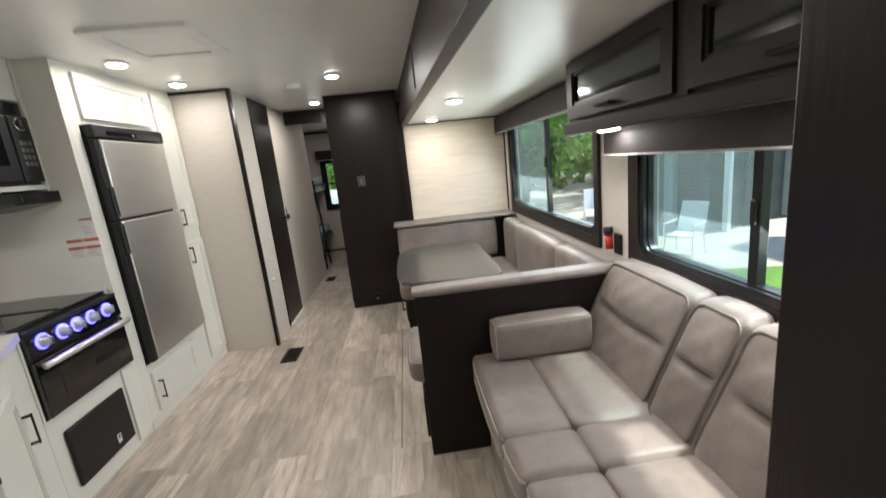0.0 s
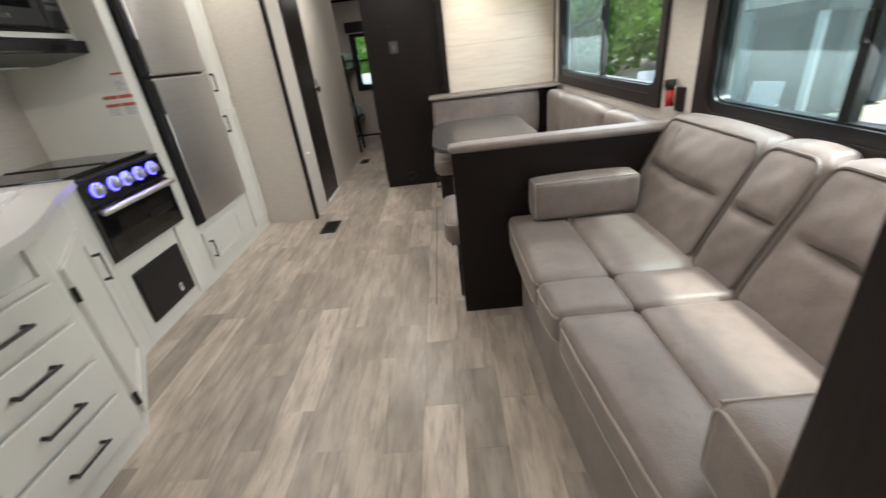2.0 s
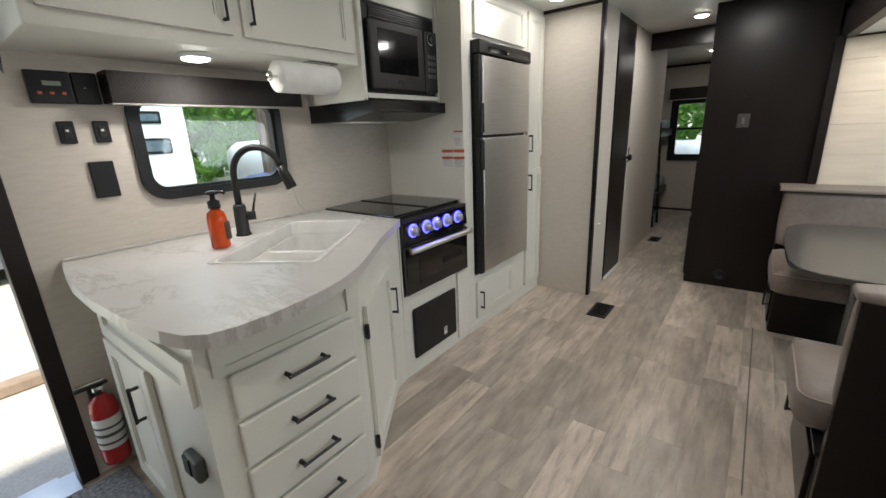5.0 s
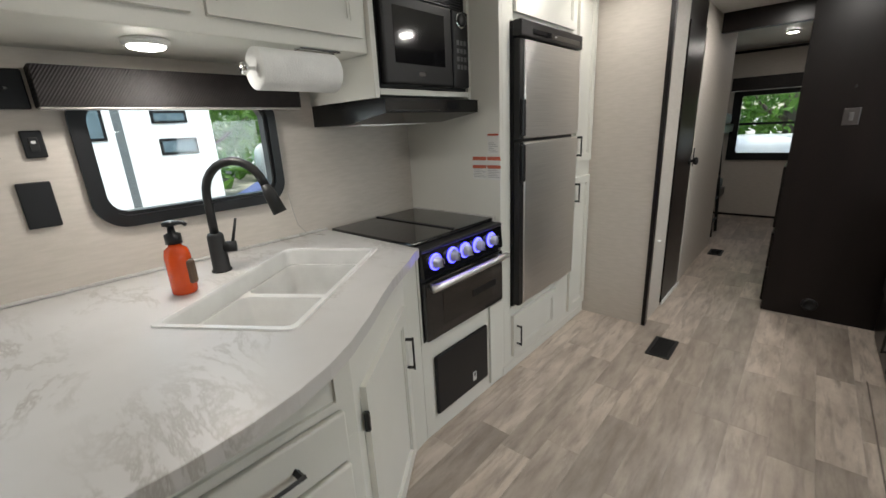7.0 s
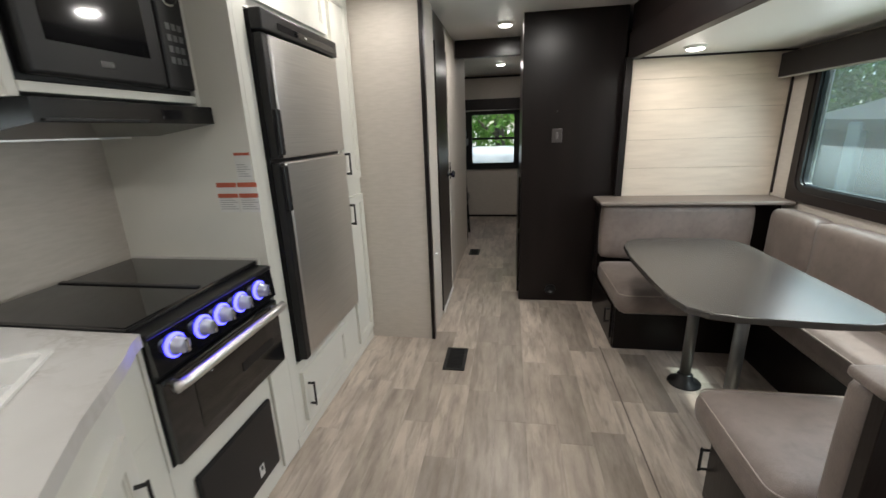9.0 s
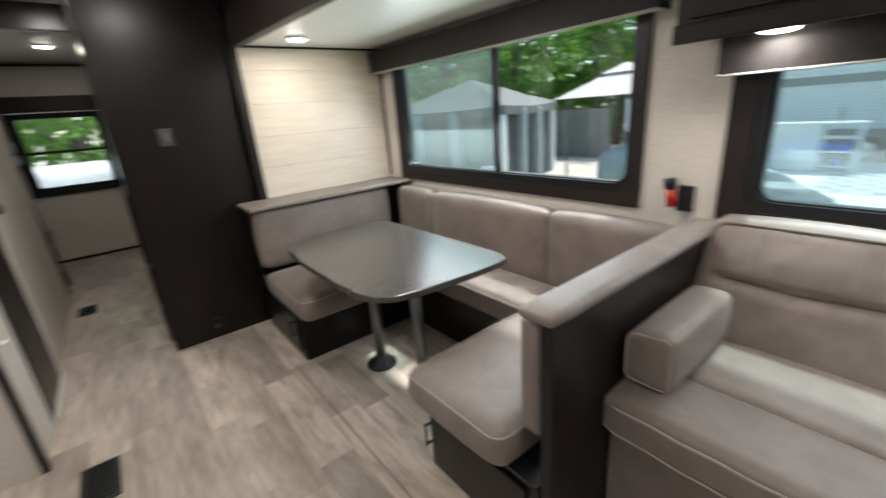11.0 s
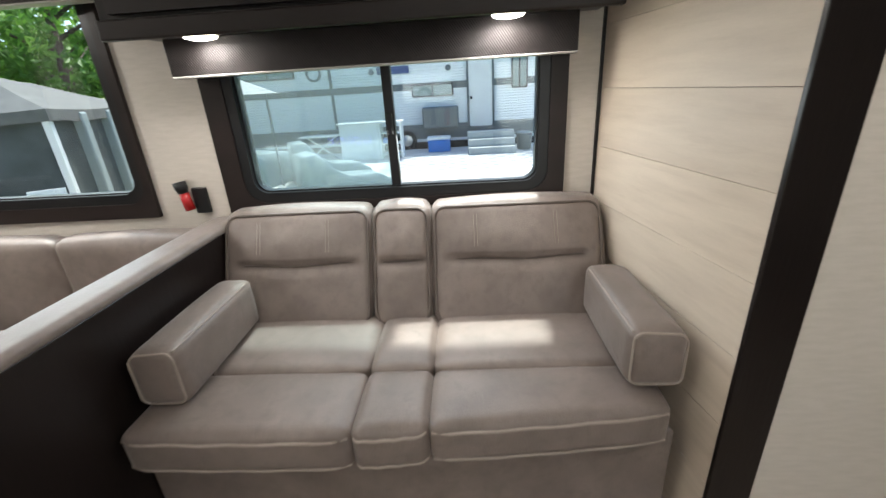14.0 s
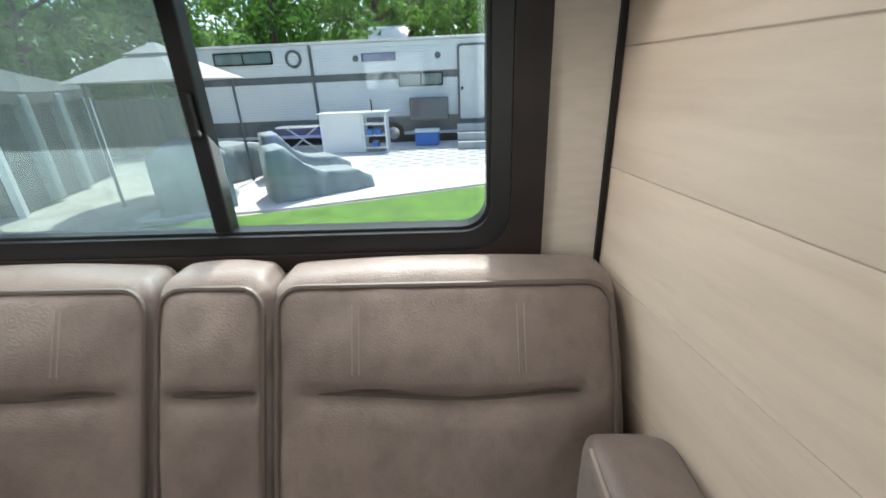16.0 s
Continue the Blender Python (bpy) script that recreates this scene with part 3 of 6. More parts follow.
def valance(x, y0, y1, z0, z1, wall, label):
    t = thing("window_valance", ((x + wall) / 2, (y0 + y1) / 2, z0), label, "valance")
    s = 1 if wall > x else -1
    part("face", bx(min(x, x + s * 0.018), max(x, x + s * 0.018), y0, y1, z0 + 0.007, z1, 0.002), M_WEAVE, t)
    for y in (y0, y1 - 0.016):
        part("end_cap", bx(min(x + s * 0.0185, wall), max(x + s * 0.0185, wall), y, y + 0.016, z0 + 0.007, z1), M_WEAVE, t)
    part("top_board", bx(min(x + s * 0.0185, wall), max(x + s * 0.0185, wall), y0 + 0.017, y1 - 0.017, z1 - 0.014, z1), M_WEAVE, t)
    part("shade_roll", lathe(B(), (x + s * 0.055, y0 + 0.03, z1 - 0.05), [(0.024, 0), (0.024, y1 - y0 - 0.06)], 14, "y"), M_BLACK, t, smooth=True)
    part("hem", bx(min(x - 0.002, x + s * 0.05), max(x - 0.002, x + s * 0.05), y0, y1, z0, z0 + 0.0065, 0.002), M_HEM, t, "pale hem bar of the roller shade")
    return t


valance(1.105, 2.275, 4.375, 1.652, 1.80, XS - 0.001, "dark woven-vinyl window valance over the dinette window")
valance(1.085, 0.690, 2.050, 1.398, 1.520, XS - 0.021, "dark woven-vinyl window valance over the sofa window")
kv = valance(-2.10, 1.055, 1.880, 1.490, 1.612, XL + 0.001, "dark woven-vinyl window valance over the sink window")

# kitchen window, fixed with a rounded frame
kw = thing("window_3", (XL, 1.45, 1.135), "black-framed kitchen window with rounded corners", "window", "", "structure")
PK = lambda u, v, d: (d, u, v)
part("window_frame", ring_frame(B(), rrect(1.115, 1.795, 1.105, 1.56, 0.095, 8), rrect(1.150, 1.760, 1.143, 1.525, 0.07, 8), PK, XL - 0.05, XL + 0.020), M_BLACK, kw, smooth=False)
part("inner_rail", ring_frame(B(), rrect(1.146, 1.764, 1.138, 1.529, 0.075, 8), rrect(1.163, 1.747, 1.156, 1.512, 0.06, 8), PK, XL - 0.04, XL + 0.004), M_BLACK, kw)
part("pane", bx(XL - 0.034, XL - 0.030, 1.147, 1.763, 1.137, 1.528), M_GLASS, kw)

# rear window
rw = thing("window_4", (-0.89, YE, 0.86), "black-framed rear window with a cross bar", "window", "", "structure")
PR = lambda u, v, d: (u, d, v)
part("window_frame", ring_frame(B(), rrect(-1.31, -0.47, 0.77, 1.66, 0.004, 4), rrect(-1.215, -0.565, 0.865, 1.595, 0.03, 4), PR, YE + 0.04, YE - 0.02), M_BLACK, rw)
part("cross_bar", bx(-1.214, -0.566, YE - 0.004, YE + 0.03, 1.225, 1.255), M_BLACK, rw)
part("pane", bx(-1.219, -0.561, YE + 0.031, YE + 0.035, 0.862, 1.598), M_GLASS, rw)
rv = thing("rear_valance", (-0.89, YE - 0.05, 1.66), "dark window valance over the rear window", "valance")
part("face", bx(-1.34, -0.44, YE - 0.10, YE - 0.085, 1.66, 1.82, 0.003), M_WEAVE, rv)
part("end_cap", bx(-1.34, -1.325, YE - 0.0845, YE - 0.001, 1.66, 1.82), M_WEAVE, rv)
part("end_cap", bx(-0.455, -0.44, YE - 0.0845, YE - 0.001, 1.66, 1.82), M_WEAVE, rv)
part("hem", bx(-1.34, -0.44, YE - 0.10, YE - 0.07, 1.652, 1.659), M_LABEL, rv)

# entry door opening
dr = thing("door_entry", (XL, 0.3, 0), "open trailer entry doorway with a dark frame", "door", "", "structure")
part("door_frame", bx(XL - 0.08, XL + 0.014, 0.655, 0.715, 0.0, 1.97, 0.004), M_DARKT, dr)
part("door_frame", bx(XL - 0.08, XL + 0.014, -0.11, -0.055, 0.0, 1.97, 0.004), M_DARKT, dr)
part("door_frame", bx(XL - 0.08, XL + 0.014, -0.0545, 0.6545, 1.915, 1.97, 0.004), M_DARKT, dr)
part("threshold", bx(XL - 0.10, XL + 0.05, -0.0545, 0.6545, 0.0, 0.012, 0.004), M_STEEL, dr, "worn aluminium threshold")


# ---- lamps ----
def puck(x, y, z, watts, aim=None):
    t = thing("puck_light", (x, y, z), "round white ceiling puck light, lit", "lamp", "puck lights")
    part("rim", lathe(B(), (x, y, z), [(0.062, 0), (0.060, -0.010), (0.050, -0.016)], 24), M_WHITE, t, smooth=True)
    part("lens", lathe(B(), (x, y, z), [(0.0495, -0.0155), (0.046, -0.021), (0.030, -0.0255), (0.010, -0.027)], 24), M_LAMP, t, "glowing frosted lens", True)
    d = bpy.data.lights.new("puck", "AREA")
    d.shape, d.size, d.energy, d.color = "DISK", 0.09, watts, (1.0, 0.955, 0.905)
    lo = new("puck_lamp", d)
    lo.location = (x, y, z - 0.032)


# The last two ceiling pucks are unseen, added to brighten the front and sofa.
for x, y, w in ((-1.355, 2.79, 1.1), (-1.34, 3.40, 0.9), (-0.296, 3.56, 3.6), (-0.667, 4.72, 3.0), (-0.95, 1.35, 1.0), (-0.25, 1.75, 2.0), (-0.45, 0.1, 2.6)):
    puck(x, y, ZC, w)
puck(0.535, 2.95, ZS, 2.6)
puck(0.463, 4.06, ZS, 1.3)
puck(-1.914, 1.30, 1.665, 1.7)
puck(1.02, 1.88, 1.528, 0.8)
puck(1.02, 0.92, 1.528, 0.8)
puck(-0.75, 6.8, ZC, 1.5)


# ---- sofa ----
def lean(v):
    return Vector((v.x + max(0.0, v.z - 0.50) * 0.47, v.y, v.z))


def seam_pipe(bm, pts, r, fn=None):
    return tube(bm, [fn(Vector(p)) if fn else Vector(p) for p in pts], r, closed=True, n=6)


def seat_front(y):
    """The front edge of the seat draws back towards the end wall."""
    return 0.378 + 0.088 * max(0.0, 1.40 - y)


def draw_back(v):
    k = max(0.0, min(1.0, (0.635 - v.x) / 0.257))
    return Vector((v.x + (seat_front(v.y) - 0.378) * k, v.y, v.z))


sofa = thing("sofa", (0.75, 1.29, 0), "grey-brown suede jackknife sofa with contrast piping under the window", "sofa")
part("base", prism(B(), [(0.435, 1.998), (0.435, 1.40), (0.500, 0.520), (1.05, 0.560), (1.05, 1.998)], 0.0, 0.405, 0.010), M_SOFA, sofa, "upholstered skirt")
BACKS = ((0.572, 1.202), (1.205, 1.428), (1.431, 2.003))
YS = ((0.560, 1.186), (1.188, 1.386), (1.388, 2.003))
for k, (a, b) in enumerate(YS):
    wide = b - a > 0.4
    f = part("seat_cushion", cushion(B(), 0.378, 0.634, a, b, 0.398, 0.528, 0.026, 0.010, 13, draw_back), M_SOFA, sofa, smooth=True)
    for z, r in ((0.503, 0.0042), (0.414, 0.0034)):
        rope = [draw_back(Vector((0.3795 - 0.0085 * math.sin(math.pi * i / 14) ** 0.5 + 0.008 * (i in (0, 14)), a + 0.006 + (b - a - 0.012) * i / 14, z + 0.0018 * math.sin(i * 1.7 + k)))) for i in range(15)]
        part("piping", tube(B(), rope, r, n=6), M_PIPE, f)
    part("seat_cushion", cushion(B(), 0.634, 0.985, a, b, 0.398, 0.531, 0.024, 0.010, 13), M_SOFA, sofa, smooth=True)

    def tuft(v, a=BACKS[k][0], b=BACKS[k][1]):
        """Leans the backrest and draws in its stitched fold."""
        w = 1.0 - min(1.0, (abs(v.y - (a + b) / 2) / ((b - a) * 0.43))) ** 6
        zf = 0.722 + 0.003 * math.sin((v.y - a) * 17)
        front = 1.0 if v.x < 0.93 else 0.0
        dz = v.z - zf
        pinch = 0.028 * math.exp(-(dz / 0.012) ** 2) - 0.010 * math.exp(-((dz - 0.075) / 0.06) ** 2)
        wrinkle = 0.0025 * math.sin(v.y * 46 + v.z * 21) * math.sin(v.z * 37 + v.y * 9)
        return lean(Vector((v.x + front * (pinch * w + wrinkle), v.y, v.z)))
    a, b = BACKS[k]
    bk = part("back_cushion", cushion(B(), 0.900, 1.010, a + 0.003, b - 0.003, 0.505, 0.912, 0.030, 0.014, 31, tuft, 0.85), M_SOFA, sofa, smooth=True)
    out = [(0.903, y, z) for y, z in rrect(a + 0.011, b - 0.011, 0.515, 0.902, 0.045, 6)]
    m0, m1 = a + (b - a) * 0.09, b - (b - a) * 0.09
    fold = [lean(Vector((0.909 - 0.008 * math.sin(math.pi * i / 16), m0 + (m1 - m0) * i / 16, 0.722 + 0.003 * math.sin((m0 + (m1 - m0) * i / 16 - a) * 17)))) for i in range(17)]
    part("fold", tube(B(), fold, [0.001 + 0.0035 * math.sin(math.pi * i / 16) ** 0.5 for i in range(17)], n=5), M_PIPED, bk, "stitched fold line")
    part("piping", seam_pipe(B(), out, 0.0056, lean), M_PIPED, bk, "dark welt")
    if wide:
        for fr in (0.28, 0.74):
            yy = a + (b - a) * fr
            for e in (-0.006, 0.006):
                seam = [lean(Vector((0.8795 - 0.0085 * math.sin(math.pi * (z - 0.5) / 0.42), yy + e, z))) for z in (0.775, 0.80, 0.83, 0.86, 0.882)]
                part("stitching", tube(B(), seam, 0.0011, n=4), M_STITCH, bk)
                part("stitching", tube(B(), [draw_back(Vector((x, yy + e, 0.5268 + 0.0095 * (1 - ((x - 0.506) / 0.128) ** 2) * (1 - (2 * fr - 1) ** 2)))) for x in (0.405, 0.44, 0.48, 0.53, 0.58, 0.61)], 0.0012, n=4), M_STITCH, f)


def armrest(x0, x1, y0, y1, z0, z1, wall):
    """Bolster with piped end panel and a rounded outer shoulder; wall is -1 or 1, the side away from the seat."""
    ym, hw = (y0 + y1) / 2, (y1 - y0) / 2

    def shape(v):
        side = (v.y - ym) / hw * wall
        up = (v.z - z0) / (z1 - z0)
        drop = 0.020 * max(0.0, side) ** 2 * max(0.0, up)
        return Vector((v.x, v.y + 0.006 * math.sin(v.x * 9) * (1 - abs(side)), v.z - drop))
    arm = part("armrest", cushion(B(), x0, x1, y0, y1, z0, z1, 0.026, 0.009, 13, shape), M_SOFA, sofa, "bolster armrest", True)
    loop = [(x0 + 0.004, y, z) for y, z in rrect(y0 + 0.007, y1 - 0.007, z0 + 0.008, z1 - 0.007, 0.024, 4)]
    part("piping", seam_pipe(B(), loop, 0.0036, shape), M_PIPE, arm)
    ye = ym - wall * (hw - 0.006)
    part("piping", tube(B(), [shape(Vector((x0 + 0.012 + (x1 - x0 - 0.05) * i / 8, ye, z1 - 0.006))) for i in range(9)], 0.0034, n=6), M_PIPE, arm)
    part("arm_support", bx(x0 + 0.15, x1 + 0.02, y0 + 0.02, y1 - 0.02, 0.515, z0 + 0.006), M_SOFA, sofa)


armrest(0.505, 0.935, 0.514, 0.664, 0.548, 0.722, -1)
armrest(0.475, 0.925, 1.855, 1.996, 0.540, 0.718, 1)


# ---- dinette ----
din = thing("dinette_half_wall", (0.66, 2.02, 0), "dark espresso half wall with an upholstered cap between sofa and dinette", "half wall")
part("panel", bx(0.137, XS - 0.002, 2.004, 2.040, 0.0, 0.845, 0.002), M_DARK, din)
part("cap", cushion(B(), 0.128, XS - 0.002, 1.998, 2.110, 0.842, 0.878, 0.016, 0.003, 8), M_SOFA, din, "suede cap", True)

near = thing("dinette_bench", (0.6, 2.33, 0), "dark wood dinette bench base with a drawer beside the half wall", "bench", "dinette benches")
part("body", bx(0.135, 0.80, 2.045, 2.575, 0.0, 0.300, 0.003), M_DARK, near)
part("drawer_front", bx(0.121, 0.1345, 2.085, 2.545, 0.05, 0.275, 0.003), M_DARK, near)
part("handle", bar_handle(B(), (0.121, 2.545, 0.15), (0.121, 2.545, 0.235), (-0.028, 0, 0)), M_BLACKM, near, "black bar handle")
part("top_rail", bx(0.125, 0.80, 2.045, 2.59, 0.301, 0.318, 0.002), M_BLACK, near)
far = thing("dinette_bench", (0.6, 3.95, 0), "dark wood dinette bench base at the far end", "bench", "dinette benches")
part("body", bx(0.045, 0.80, 3.705, 4.36, 0.0, 0.300, 0.003), M_DARK, far)
part("door_front", bx(0.033, 0.0445, 3.735, 4.33, 0.05, 0.285, 0.003), M_DARK, far)
part("handle", bar_handle(B(), (0.033, 3.76, 0.16), (0.033, 3.76, 0.245), (-0.028, 0, 0)), M_BLACKM, far)
part("front_panel", bx(0.050, 0.80, 3.690, 3.704, 0.0, 0.300), M_DARK, far)
part("slot", bx(0.14, 0.24, 3.683, 3.6895, 0.278, 0.292), M_BLACK, far)
side = thing("dinette_bench", (1.0, 3.1, 0), "dark wood dinette bench base under the window", "bench", "dinette benches")
part("body", bx(0.805, XS - 0.002, 2.045, 4.36, 0.0, 0.300, 0.003), M_DARK, side)


def soft(name, label, dims, r=0.05, puff=0.016, pipe=True):
    t = thing(name, ((dims[0] + dims[1]) / 2, (dims[2] + dims[3]) / 2, dims[4]), label, "cushion", "dinette cushions")
    part("cover", cushion(B(), *dims, r, puff), M_SOFA, t, smooth=True)
    return t


def seat_pad(label, dims):
    t = soft("seat_cushion", label, dims, 0.055, 0.010)
    x0, x1, y0, y1, z0, z1 = dims
    part("piping", seam_pipe(B(), [(u, v, z1 - 0.018) for u, v in rrect(x0 + 0.006, x1 - 0.006, y0 + 0.006, y1 - 0.006, 0.05, 4)], 0.003), M_PIPE, t)


seat_pad("grey-brown suede bench seat cushion beside the half wall", (0.065, 0.735, 2.13, 2.625, 0.320, 0.465))
seat_pad("grey-brown suede bench seat cushion at the far end", (0.010, 0.735, 3.49, 4.13, 0.320, 0.465))
seat_pad("grey-brown suede bench seat cushion under the window", (0.740, 1.060, 2.13, 4.13, 0.320, 0.465))
soft("back_cushion", "grey-brown suede back cushion on the half wall", (0.142, 1.05, 2.042, 2.125, 0.470, 0.842), 0.03, 0.006)
soft("back_cushion", "grey-brown suede back cushion at the far end", (0.03, 1.00, 4.135, 4.235, 0.468, 0.858), 0.035, 0.010)
for y0, y1 in ((2.13, 2.735), (2.740, 3.715), (3.720, 4.13)):
    soft("back_cushion", "grey-brown suede back cushion under the window", (1.065, XS - 0.012, y0, y1, 0.300, 0.838), 0.04, 0.012)
shelf = tagged(part("dinette_shelf", bx(0.0, XS - 0.013, 4.095, 4.384, 0.862, 0.884, 0.005), mat("taupe_laminate", (0.20, 0.165, 0.14), 0.5, 0, (0.17, 0.14, 0.12), 6, (1, 8, 1)), None), "taupe ledge along the far dinette wall", "shelf")
far_sup = tagged(part("ledge_support", bx(0.03, XS - 0.013, 4.238, 4.384, 0.302, 0.860), M_DARK, None), "dark support panel under the ledge", "panel", kind="structure")

tb = thing("dinette_table", (0.37, 3.2, 0), "dark laminate dinette table with rounded corners on two grey posts", "table")
top = [(0.025 + 0.0, 3.0), (0.030, 2.86), (0.060, 2.755), (0.120, 2.700), (0.22, 2.672), (0.50, 2.650), (0.620, 2.650), (0.690, 2.668), (0.718, 2.715), (0.722, 2.80), (0.722, 3.60), (0.715, 3.70), (0.680, 3.765), (0.60, 3.800), (0.30, 3.800), (0.16, 3.775), (0.085, 3.715), (0.045, 3.62), (0.025, 3.40)]
part("tabletop", prism(B(), top, 0.688, 0.716, 0.005), M_TABLE, tb)
for x, y in ((0.355, 3.345), (0.415, 3.02)):
    part("post", lathe(B(), (x, y, 0.02), [(0.028, 0), (0.028, 0.660)], 18), mat("grey_post", (0.17, 0.17, 0.165), 0.35, 0.6), tb, smooth=True)
    part("foot", lathe(B(), (x, y, 0.0), [(0.085, 0), (0.083, 0.008), (0.045, 0.018), (0.040, 0.055), (0.029, 0.060)], 20), M_BLACK, tb, smooth=True)
    part("bracket", lathe(B(), (x, y, 0.655), [(0.04, 0), (0.085, 0.028), (0.085, 0.0325)], 18), M_BLACK, tb)

# overhead cabinet on the slide-out wall
oc = thing("overhead_cabinet", (1.08, 1.35, 1.53), "dark espresso overhead cabinet with smoked-glass doors above the sofa", "cabinet")
part("carcass", bx(0.965, XS - 0.001, 0.60, 2.145, 1.530, ZS - 0.001, 0.003), M_DARK, oc)
part("bottom_rail", bx(0.940, 0.9645, 0.60, 2.145, 1.505, 1.562, 0.006), M_DARKT, oc)
PD = lambda u, v, d: (d, u, v)
for y0, y1 in ((1.345, 2.10), (0.62, 1.285)):
    dd = part("door", ring_frame(B(), rrect(y0, y1, 1.575, 1.815, 0.004, 2), rrect(y0 + 0.055, y1 - 0.055, 1.632, 1.765, 0.004, 2), PD, 0.964, 0.940), M_DARKT, oc)
    part("inner_bead", ring_frame(B(), rrect(y0 + 0.053, y1 - 0.053, 1.630, 1.767, 0.004, 2), rrect(y0 + 0.068, y1 - 0.068, 1.645, 1.752, 0.004, 2), PD, 0.962, 0.948), M_DARK, dd)
    part("glass", bx(0.956, 0.960, y0 + 0.066, y1 - 0.066, 1.643, 1.754), M_CABGLASS, dd, "smoked glass")
    c = (y0 + y1) / 2
    part("handle", bar_handle(B(), (0.940, c - 0.05, 1.600), (0.940, c + 0.05, 1.600), (-0.024, 0, 0)), M_BLACKM, dd)
part("hinge_strip", bx(0.950, 0.9645, 1.292, 1.338, 1.564, 1.815), M_BLACK, oc)

# socket with red torch holder between the windows
tor = thing("wall_torch", (XS - 0.02, 2.17, 0.9), "black and red flashlight in a wall clip between the windows", "flashlight")
part("clip", bx(XS - 0.018, XS - 0.001, 2.115, 2.175, 0.895, 1.000, 0.004), M_BLACK, tor)
part("body", tube(B(), [(XS - 0.034, 2.186, 0.915), (XS - 0.034, 2.196, 0.985)], 0.019, n=14), M_RED, tor, "red body", True)
part("head", tube(B(), [(XS - 0.034, 2.196, 0.985), (XS - 0.034, 2.199, 1.005), (XS - 0.034, 2.203, 1.030)], [0.019, 0.025, 0.025], n=14), M_BLACK, tor, "black head", True)


# ---- kitchen ----
def shaker(parent, P, u0, u1, v0, v1, d0, handle=None, rail=0.05):
    """Cabinet door with a raised frame and sunk panel; d0 is the face, the door stands 0.018 proud. handle: ((u,v),(u,v))."""
    o, i = rrect(u0, u1, v0, v1, 0.003, 2), rrect(u0 + rail, u1 - rail, v0 + rail, v1 - rail, 0.003, 2)
    d = part("door", ring_frame(B(), o, i, P, d0, d0 + 0.018), M_CAB, parent)
    i2 = rrect(u0 + rail + 0.008, u1 - rail - 0.008, v0 + rail + 0.008, v1 - rail - 0.008, 0.003, 2)
    b = B()
    ring_frame(b, i, i2, P, d0 + 0.001, d0 + 0.013)
    b2 = B()
    vs = [b2.verts.new(P(u, v, d)) for d in (d0 + 0.001, d0 + 0.007) for u, v in ((u0 + rail, v0 + rail), (u1 - rail, v0 + rail), (u1 - rail, v1 - rail), (u0 + rail, v1 - rail))]
    b2.faces.new(vs[:4]), b2.faces.new(vs[4:])
    for k in range(4):
        b2.faces.new((vs[k], vs[(k + 1) % 4], vs[4 + (k + 1) % 4], vs[4 + k]))
    part("moulding", b, M_CAB, d)
    part("sunk_panel", b2, M_CAB, d)
    if handle:
        (a, c), (e, f) = handle
        p, q = Vector(P(a, c, d0 + 0.018)), Vector(P(e, f, d0 + 0.018))
        out = Vector(P(a, c, d0 + 0.046)) - p
        part("handle", bar_handle(B(), p, q, out), M_BLACKM, d, "black bar handle")
    return d


PXF = lambda u, v, d: (d, u, v)                 # face towards +x
PYF = lambda u, v, d: (u, -d, v)                # face towards -y
FX = -1.570

# tall fridge cabinet
tall = thing("fridge_cabinet", (-1.88, 3.15, 0), "white full-height cabinet housing the fridge and pantry", "cabinet")
part("side_panel", bx(XL + 0.001, FX, 2.600, 2.625, 0.0, ZC - 0.001), M_CAB, tall)
part("carcass", wall_with_holes(B(), "x", XL + 0.6, FX, 2.626, 3.700, 0.0, ZC - 0.001, [(2.690, 3.385, 0.395, 1.850)]), M_CAB, tall)
part("side_panel", bx(FX - 0.03, FX - 0.001, 3.7005, 3.7040, 0.0, ZC - 0.03), M_CAB, tall)
shaker(tall, PXF, 2.72, 3.37, 1.885, 2.125, FX, rail=0.04)
shaker(tall, PXF, 3.425, 3.685, 1.130, 2.125, FX, ((3.452, 1.175), (3.452, 1.285)), 0.045)
shaker(tall, PXF, 3.425, 3.685, 0.090, 1.030, FX, ((3.452, 0.880), (3.452, 0.990)), 0.045)
shaker(tall, PXF, 2.700, 3.225, 0.085, 0.345, FX, ((2.735, 0.16), (2.735, 0.27)), 0.045)
part("toe_strip", bx(FX, FX + 0.004, 2.61, 3.695, 0.0, 0.05), M_CAB, tall)

fr = thing("fridge", (-1.75, 3.04, 0.4), "brushed stainless two-door trailer fridge with a black top strip", "fridge")
part("body", bx(-1.95, FX + 0.012, 2.700, 3.375, 0.402, 1.845, 0.003), M_BLACK, fr)
part("control_strip", bx(FX + 0.0125, FX + 0.060, 2.695, 3.375, 1.775, 1.848, 0.006), M_BLACK, fr, "black control strip")
part("control_bar", bx(FX + 0.0605, FX + 0.062, 2.80, 3.33, 1.790, 1.815), M_BGLASS, fr)
part("indicator", bx(FX + 0.0621, FX + 0.0626, 3.03, 3.045, 1.800, 1.806), M_WHITE, fr)
for z0, z1 in ((1.312, 1.768), (0.415, 1.296)):
    d = part("door", bx(FX + 0.014, FX + 0.055, 2.742, 3.370, z0, z1, 0.010, 3), M_STEEL, fr, "brushed steel door")
    part("door_edge", bx(FX + 0.014, FX + 0.050, 2.700, 2.7415, z0, z1, 0.004), M_BLACK, d, "black hinge-side edge")
part("handle", bx(FX + 0.0505, FX + 0.066, 2.704, 2.738, 1.325, 1.50, 0.006), M_BLACK, fr)
